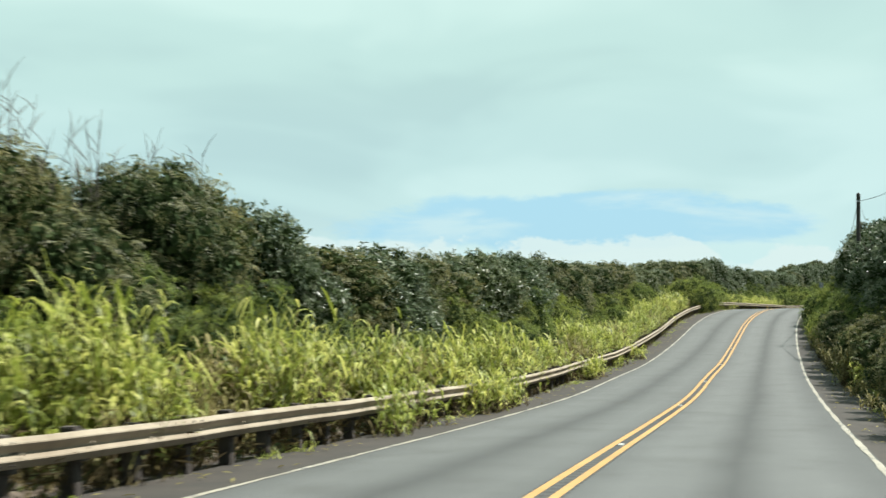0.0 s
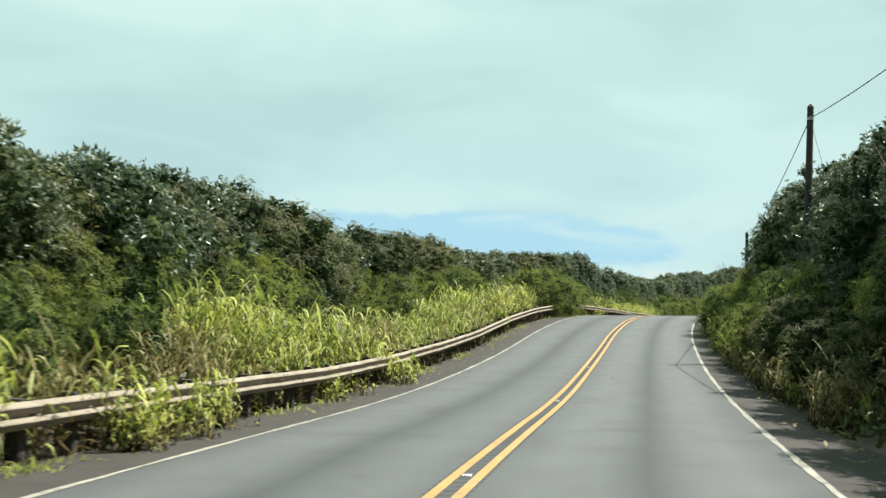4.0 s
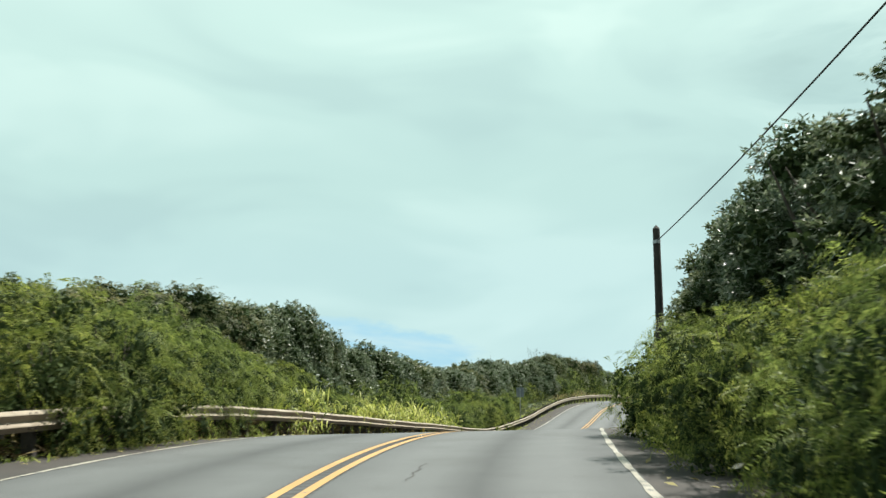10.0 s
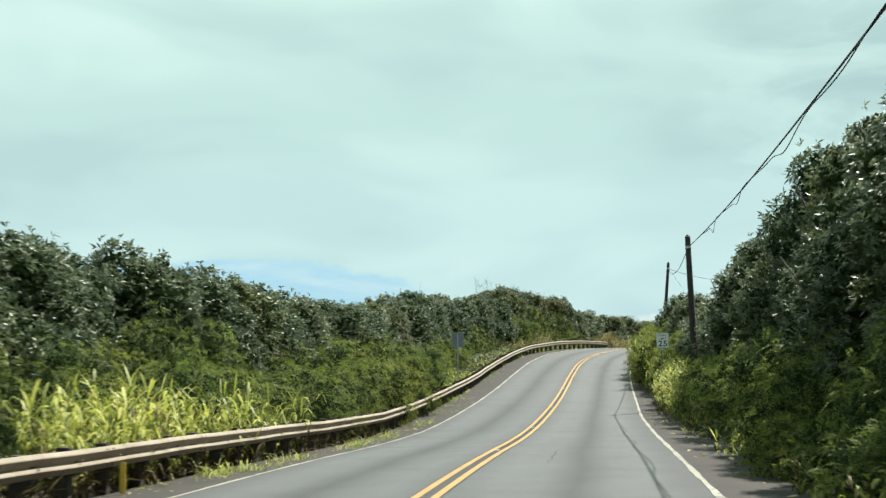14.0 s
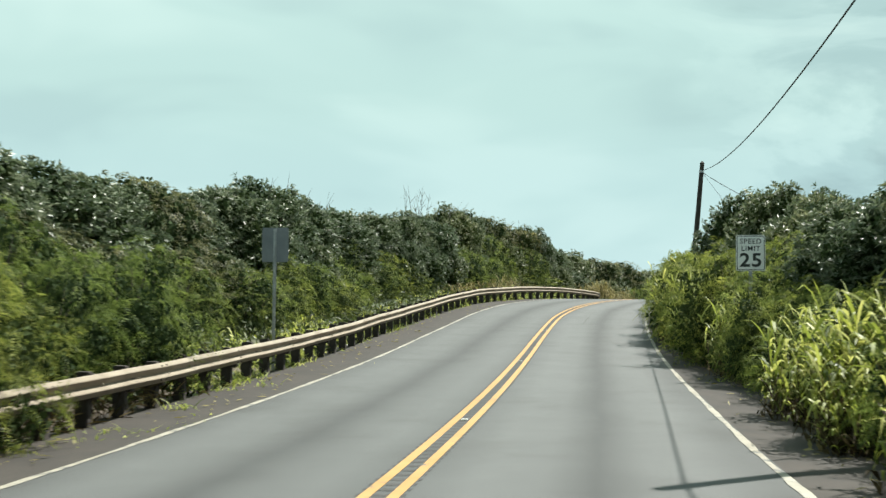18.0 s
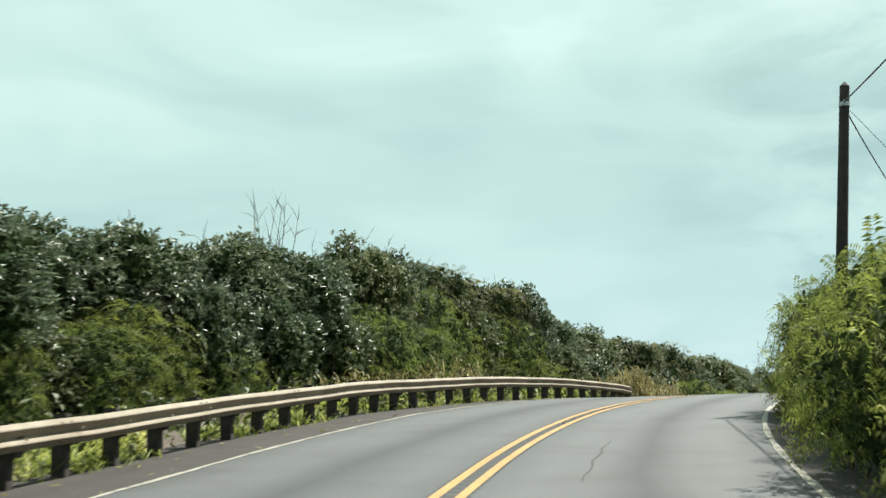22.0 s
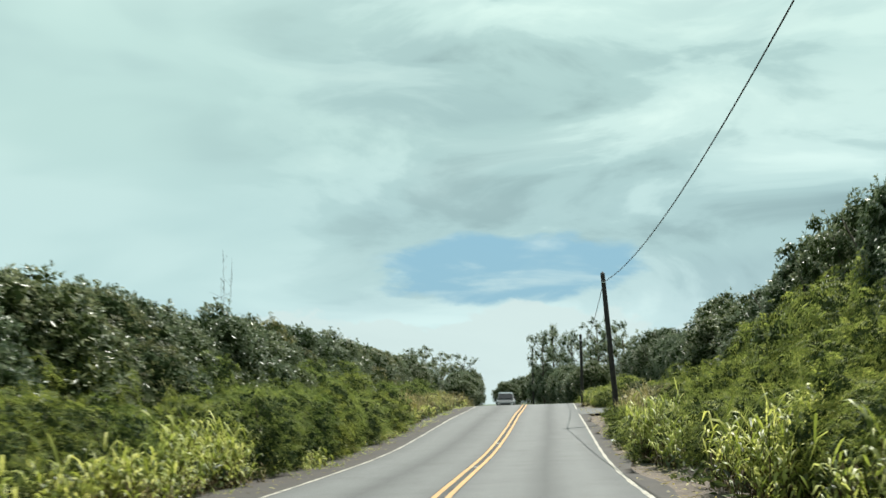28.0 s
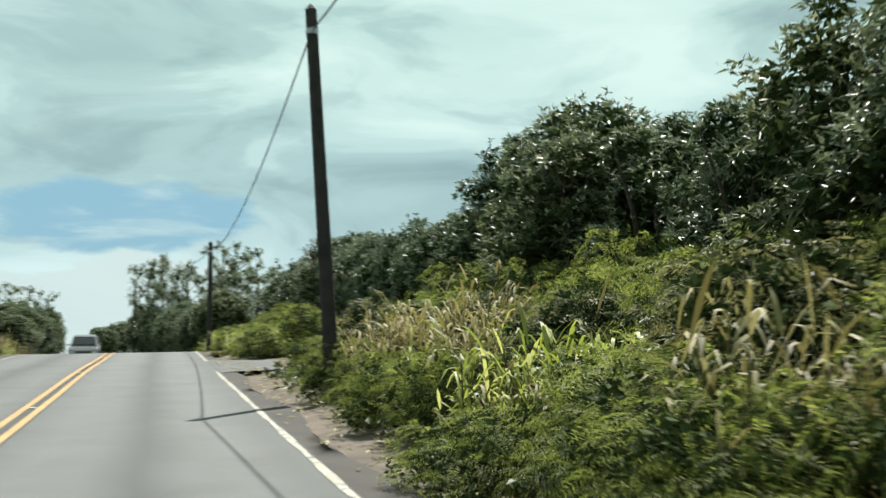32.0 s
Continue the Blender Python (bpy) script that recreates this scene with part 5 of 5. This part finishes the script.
def build_pole(s, d, top, lean):
    t = on_road(s, d, top)
    rz = heading(s)
    right = Vector((math.cos(rz), math.sin(rz), 0))
    gz = ground_at(t)
    h = t.z - gz
    root = new("utility_pole")
    tagged(root, "dark weathered wooden utility pole in the roadside scrub" if abs(lean) < 0.05 else "dark wooden utility pole leaning out of the scrub", "utility pole", "utility poles along the road")
    b0 = t - right * lean * h
    root.location = (b0.x, b0.y, gz)
    axis = (t - Vector((b0.x, b0.y, gz)))
    bm = bmesh.new()
    n = 7
    tube(bm, [axis * (k / n) + Vector((0, 0, -0.4 if k == 0 else 0)) for k in range(n + 1)], [0.148 - 0.040 * k / n for k in range(n + 1)], 14)
    part("shaft", bm, M_POLE, root, smooth_faces=False)
    bm = bmesh.new()
    tube(bm, [axis, axis * (1 + 0.10 / h)], [0.108, 0.02], 14)
    part("tapered_top", bm, M_POLE, root)
    att = axis * (1 - 0.42 / h)
    bm = bmesh.new()
    tube(bm, [att - Vector((0, 0, 0.05)), att + Vector((0, 0, 0.05))], [0.122, 0.122], 14)
    part("band", bm, M_STEEL, root, "galvanised steel band")
    bm = bmesh.new()
    fw = Vector((-math.sin(rz), math.cos(rz), 0))
    tube(bm, [att - fw * 0.26, att + fw * 0.26], [0.018, 0.018], 6)
    box(bm, *(att - fw * 0.2), 0.05, 0.05, 0.10, 0.008)
    box(bm, *(att + fw * 0.2), 0.05, 0.05, 0.10, 0.008)
    part("cable_clamp", bm, M_STEEL, root, "steel through-bolt with cable clamps")
    POLE_TOPS.append((root.location + att, fw, right, gz))


POLES.append((405.0, -4.0, -0.6 - on_road(405.0, -4.0).z, 0.0))
for pl in POLES:
    build_pole(*pl)


def cable(name, p, q, sag, r, label, ends=0.0, turns=0):
    bm = bmesh.new()
    n = 26
    pts = []
    for k in range(n + 1):
        t = k / n
        v = p.lerp(q, t) - Vector((0, 0, 4 * sag * t * (1 - t)))
        pts.append(v)
    tube(bm, pts, r, 5)
    ob = new(name, bm_mesh(name, bm, M_CABLE, True))
    return tagged(ob, label, "cable", "cables between the poles")


for i in range(len(POLE_TOPS) - 1):
    (p, fw, rt, _), (q, fw2, rt2, _) = POLE_TOPS[i], POLE_TOPS[i + 1]
    cable("overhead_cable", p + fw * 0.26, q - fw2 * 0.26, (0.45, 0.35, 0.7, 0.7, 0.95, 0.9, 0.8)[i], 0.017, "black overhead cable sagging between wooden poles")
# the span before the first pole, and a loose second strand with a slack loop
p0, fw0, rt0, _ = POLE_TOPS[0]
cable("overhead_cable", p0 - fw0 * 40 + rt0 * 2.5 + Vector((0, 0, 0.9)), p0 - fw0 * 0.26, 0.7, 0.016, "black overhead cable coming in from the scrub")
(p, fw, rt, _), (q, fw2, rt2, _) = POLE_TOPS[1], POLE_TOPS[2]
bm = bmesh.new()
pts = []
for k in range(91):
    f = 0.01 + 0.86 * k / 90
    hang = max(0.0, math.sin(f * 34.0 + 1.2 * math.sin(f * 9.0))) ** 2 * (0.14 + 0.22 * math.sin(f * 5.3) ** 2)
    a_ = (p + fw * 0.26).lerp(q - fw2 * 0.26, f) - Vector((0, 0, 4 * 0.35 * f * (1 - f) + 0.03 + hang))
    pts.append(a_ + rt * 0.05 * math.sin(f * 41.0))
tube(bm, pts, 0.010, 4)
tagged(new("slack_cable", bm_mesh("slack_cable", bm, M_CABLE, True)), "loose thin cable looped under the main strand", "cable", "cables between the poles")
# guy wires
for i, out in ((0, (3.0, 6.0)), (3, (4.5, -1.0))):
    p, fw, rt, gz = POLE_TOPS[i]
    g = p + rt * out[0] + fw * out[1]
    g.z = ground_at(g) + 0.1
    ob = cable("guy_wire", p, g, 0.05, 0.007, "thin steel guy wire anchored in the scrub")


# ------------------------------------------------------------------ signs
def text_mesh(name, body, size, parent, loc, mat):
    cu = bpy.data.curves.new(name, 'FONT')
    cu.body, cu.size, cu.align_x, cu.align_y, cu.extrude, cu.offset = body, size, 'CENTER', 'CENTER', 0.0015, size * (0.010 if len(body) > 2 else 0.022)
    cu.space_character = 1.10
    ob = bpy.data.objects.new(name, cu)
    scene.collection.objects.link(ob)
    dg = bpy.context.evaluated_depsgraph_get()
    me = bpy.data.meshes.new_from_object(ob.evaluated_get(dg))
    bpy.data.objects.remove(ob)
    me.materials.clear()
    me.materials.append(mat)
    o2 = new(name, me)
    o2.parent = parent
    o2.matrix_basis = pose(*loc, 90, 0, 0) @ Matrix.Diagonal((1.12 if len(body) == 2 else 1.0, 1, 1, 1))
    return o2


def panel_bm(w, h, t, r=0.045):
    bm = bmesh.new()
    vs = []
    for cx, cz, a0 in ((w / 2 - r, h / 2 - r, 0), (-w / 2 + r, h / 2 - r, 90), (-w / 2 + r, -h / 2 + r, 180), (w / 2 - r, -h / 2 + r, 270)):
        for k in range(5):
            a_ = radians(a0 + k * 22.5)
            vs.append((cx + r * math.cos(a_), cz + r * math.sin(a_)))
    f = [bm.verts.new((x, -t / 2, z)) for x, z in vs]
    b = [bm.verts.new((x, t / 2, z)) for x, z in vs]
    bm.faces.new(f); bm.faces.new(b[::-1])
    for k in range(len(vs)):
        j = (k + 1) % len(vs)
        bm.faces.new((f[j], f[k], b[k], b[j]))
    bmesh.ops.recalc_face_normals(bm, faces=bm.faces)
    return bm


def build_sign(name, label, s, d, top, front):
    W, H = 0.61, 0.762
    p = on_road(s, d, top)
    gz = ground_at(p) - 0.1
    root = new(name)
    tagged(root, label, "road sign")
    root.matrix_basis = pose(p.x, p.y, gz, 0, 0, math.degrees(heading(s)) + (2 if front else -3))
    zc = p.z - gz - H / 2
    # U-channel post
    bm = bmesh.new()
    L = zc + H / 2 - 0.03
    for cx, sx, sy, cy in ((0, 0.028, 0.004, 0.0), (-0.016, 0.004, 0.03, 0.015), (0.016, 0.004, 0.03, 0.015), (-0.027, 0.022, 0.004, 0.03), (0.027, 0.022, 0.004, 0.03)):
        box(bm, cx, cy + (0.01 if front else -0.04), L / 2, sx, sy, L)
    part("post", bm, M_STEEL, root, "galvanised U-channel post")
    pl = part("panel", panel_bm(W, H, 0.004), M_SIGN_WHITE if front else M_SIGN_BACK, root)
    pl.location = (0, 0, zc)
    if front:
        bd = bmesh.new()
        o_, i_ = [], []
        for w, h, lst, r in ((W - 0.03, H - 0.03, o_, 0.035), (W - 0.062, H - 0.062, i_, 0.022)):
            for cx, cz, a0 in ((w / 2 - r, h / 2 - r, 0), (-w / 2 + r, h / 2 - r, 90), (-w / 2 + r, -h / 2 + r, 180), (w / 2 - r, -h / 2 + r, 270)):
                for k in range(5):
                    a_ = radians(a0 + k * 22.5)
                    lst.append(bd.verts.new((cx + r * math.cos(a_), -0.0045, cz + r * math.sin(a_))))
        for k in range(len(o_)):
            j = (k + 1) % len(o_)
            bd.faces.new((o_[k], o_[j], i_[j], i_[k]))
        part("border", bd, M_BLACK, pl, "black painted border")
        text_mesh("word_speed", "SPEED", 0.155, pl, (0, -0.006, 0.245), M_BLACK)
        text_mesh("word_limit", "LIMIT", 0.155, pl, (0, -0.006, 0.09), M_BLACK)
        text_mesh("numeral", "25", 0.40, pl, (0, -0.006, -0.165), M_BLACK)
    bolt = bmesh.new()
    for z in (H * 0.3, -H * 0.3):
        bmesh.ops.create_uvsphere(bolt, u_segments=8, v_segments=5, radius=0.012, matrix=Matrix.Translation((0, -0.006 if front else -0.01, z)))
    part("bolts", bolt, M_STEEL, pl, "steel mounting bolts")


build_sign("speed_limit_sign", "white speed limit 25 sign with black lettering in tall grass", 173.2, -5.1, 3.08, True)
build_sign("sign_seen_from_behind", "dull grey back of a road sign behind the guard rail", 172.9, 5.2, 3.12, False)


# ------------------------------------------------------------------ oncoming car
M_CARPAINT = solid("grey_car_paint", (0.10, 0.105, 0.11), (0.13, 0.135, 0.14), 2, 0.25, 0.2, 0.02, 0.001)
M_TYRE = solid("black_rubber", (0.012, 0.012, 0.012), (0.02, 0.02, 0.02), 20, 0.8)
M_GLASS = solid("dark_windscreen", (0.01, 0.012, 0.014), (0.015, 0.017, 0.02), 3, 0.25, 0, 0.02, 0.001, 0.15)
M_LAMP = solid("clear_headlamp", (0.75, 0.75, 0.72), (0.82, 0.82, 0.80), 6, 0.12)
M_PLASTIC = solid("black_plastic", (0.015, 0.015, 0.016), (0.03, 0.03, 0.03), 12, 0.6)


def loft(bm, sections):
    """sections: (y, [(x, z), ...]) closed rings of equal length."""
    rings = [[bm.verts.new((x, y, z)) for x, z in ring] for y, ring in sections]
    for a_, b_ in zip(rings, rings[1:]):
        for k in range(len(a_)):
            j = (k + 1) % len(a_)
            bm.faces.new((a_[k], a_[j], b_[j], b_[k]))
    bm.faces.new(rings[0]); bm.faces.new(rings[-1][::-1])
    bmesh.ops.recalc_face_normals(bm, faces=bm.faces)
    return bm


def build_car(s, d):
    root = new("oncoming_car")
    tagged(root, "grey car with dark windscreen on the crest, opposite lane", "car")
    p = on_road(s, d)
    root.matrix_basis = pose(p.x, p.y, p.z, 0, 0, math.degrees(heading(s))) @ Matrix.Diagonal((0.94, 0.94, 0.94, 1))
    ring = lambda w, z0, z1: [(-w, z0 + 0.08), (-w * 0.94, z0), (w * 0.94, z0), (w, z0 + 0.08), (w, z1 - 0.12), (w * 0.9, z1), (-w * 0.9, z1), (-w, z1 - 0.12)]
    bm = loft(bmesh.new(), [(-2.25, ring(0.80, 0.32, 0.80)), (-2.12, ring(0.90, 0.25, 0.92)), (-1.1, ring(0.93, 0.22, 1.02)), (1.6, ring(0.93, 0.22, 1.05)), (2.2, ring(0.88, 0.30, 1.0)), (2.3, ring(0.80, 0.4, 0.9))])
    body = part("body", bm, M_CARPAINT, root)
    rf = lambda w0, w1, z0, z1: [(-w0, z0), (w0, z0), (w1, z1 - 0.08), (w1 * 0.85, z1), (-w1 * 0.85, z1), (-w1, z1 - 0.08)]
    bm = loft(bmesh.new(), [(-1.15, rf(0.85, 0.82, 1.0, 1.08)), (-0.45, rf(0.86, 0.70, 1.0, 1.60)), (0.9, rf(0.86, 0.70, 1.0, 1.66)), (1.9, rf(0.84, 0.74, 1.0, 1.2))])
    cab = part("cabin", bm, M_CARPAINT, root)
    bm = bmesh.new()
    vs = [bm.verts.new(v) for v in ((-0.74, -1.12, 1.15), (0.74, -1.12, 1.15), (0.62, -0.53, 1.585), (-0.62, -0.53, 1.585))]
    vb = [bm.verts.new(v.co + Vector((0, 0.02, -0.015))) for v in vs]
    bm.faces.new(vs); bm.faces.new(vb[::-1])
    for k in range(4):
        bm.faces.new((vs[k], vb[k], vb[(k + 1) % 4], vs[(k + 1) % 4]))
    part("windscreen", bm, M_GLASS, cab, "dark glass windscreen")
    bm = box(bmesh.new(), 0, -2.235, 0.60, 0.9, 0.06, 0.16, 0.02)
    part("grille", bm, M_PLASTIC, body, "black grille")
    bm = box(bmesh.new(), 0, -2.24, 0.40, 1.5, 0.10, 0.14, 0.03)
    part("bumper", bm, M_PLASTIC, body, "black lower bumper")
    for x in (-0.64, 0.64):
        bm = box(bmesh.new(), x, -2.24, 0.70, 0.30, 0.08, 0.14, 0.03)
        part("headlight", bm, M_LAMP, body, "clear headlight")
        bm = box(bmesh.new(), x * 1.52, -0.75, 1.10, 0.16, 0.09, 0.12, 0.03)
        part("wing_mirror", bm, M_PLASTIC, root, "dark wing mirror")
    for x in (-0.82, 0.82):
        for y in (-1.4, 1.4):
            w = new("wheel")
            w.parent = root
            w.matrix_basis = pose(x, y, 0.34, 0, 90, 0)
            bm = bmesh.new()
            prof = [(0.21, -0.10), (0.31, -0.11), (0.34, -0.07), (0.34, 0.07), (0.31, 0.11), (0.21, 0.10)]
            rings = [[bm.verts.new((r_ * math.cos(a_), r_ * math.sin(a_), z_)) for r_, z_ in prof] for a_ in [k * 2 * math.pi / 20 for k in range(20)]]
            for k in range(20):
                for q in range(6):
                    bm.faces.new((rings[k][q], rings[(k + 1) % 20][q], rings[(k + 1) % 20][(q + 1) % 6], rings[k][(q + 1) % 6]))
            bmesh.ops.recalc_face_normals(bm, faces=bm.faces)
            part("tyre", bm, M_TYRE, w)
            bm = bmesh.new()
            bmesh.ops.create_cone(bm, cap_ends=True, segments=16, radius1=0.22, radius2=0.18, depth=0.16)
            part("rim", bm, M_STEEL, w, "grey alloy rim")


build_car(337, 1.9)
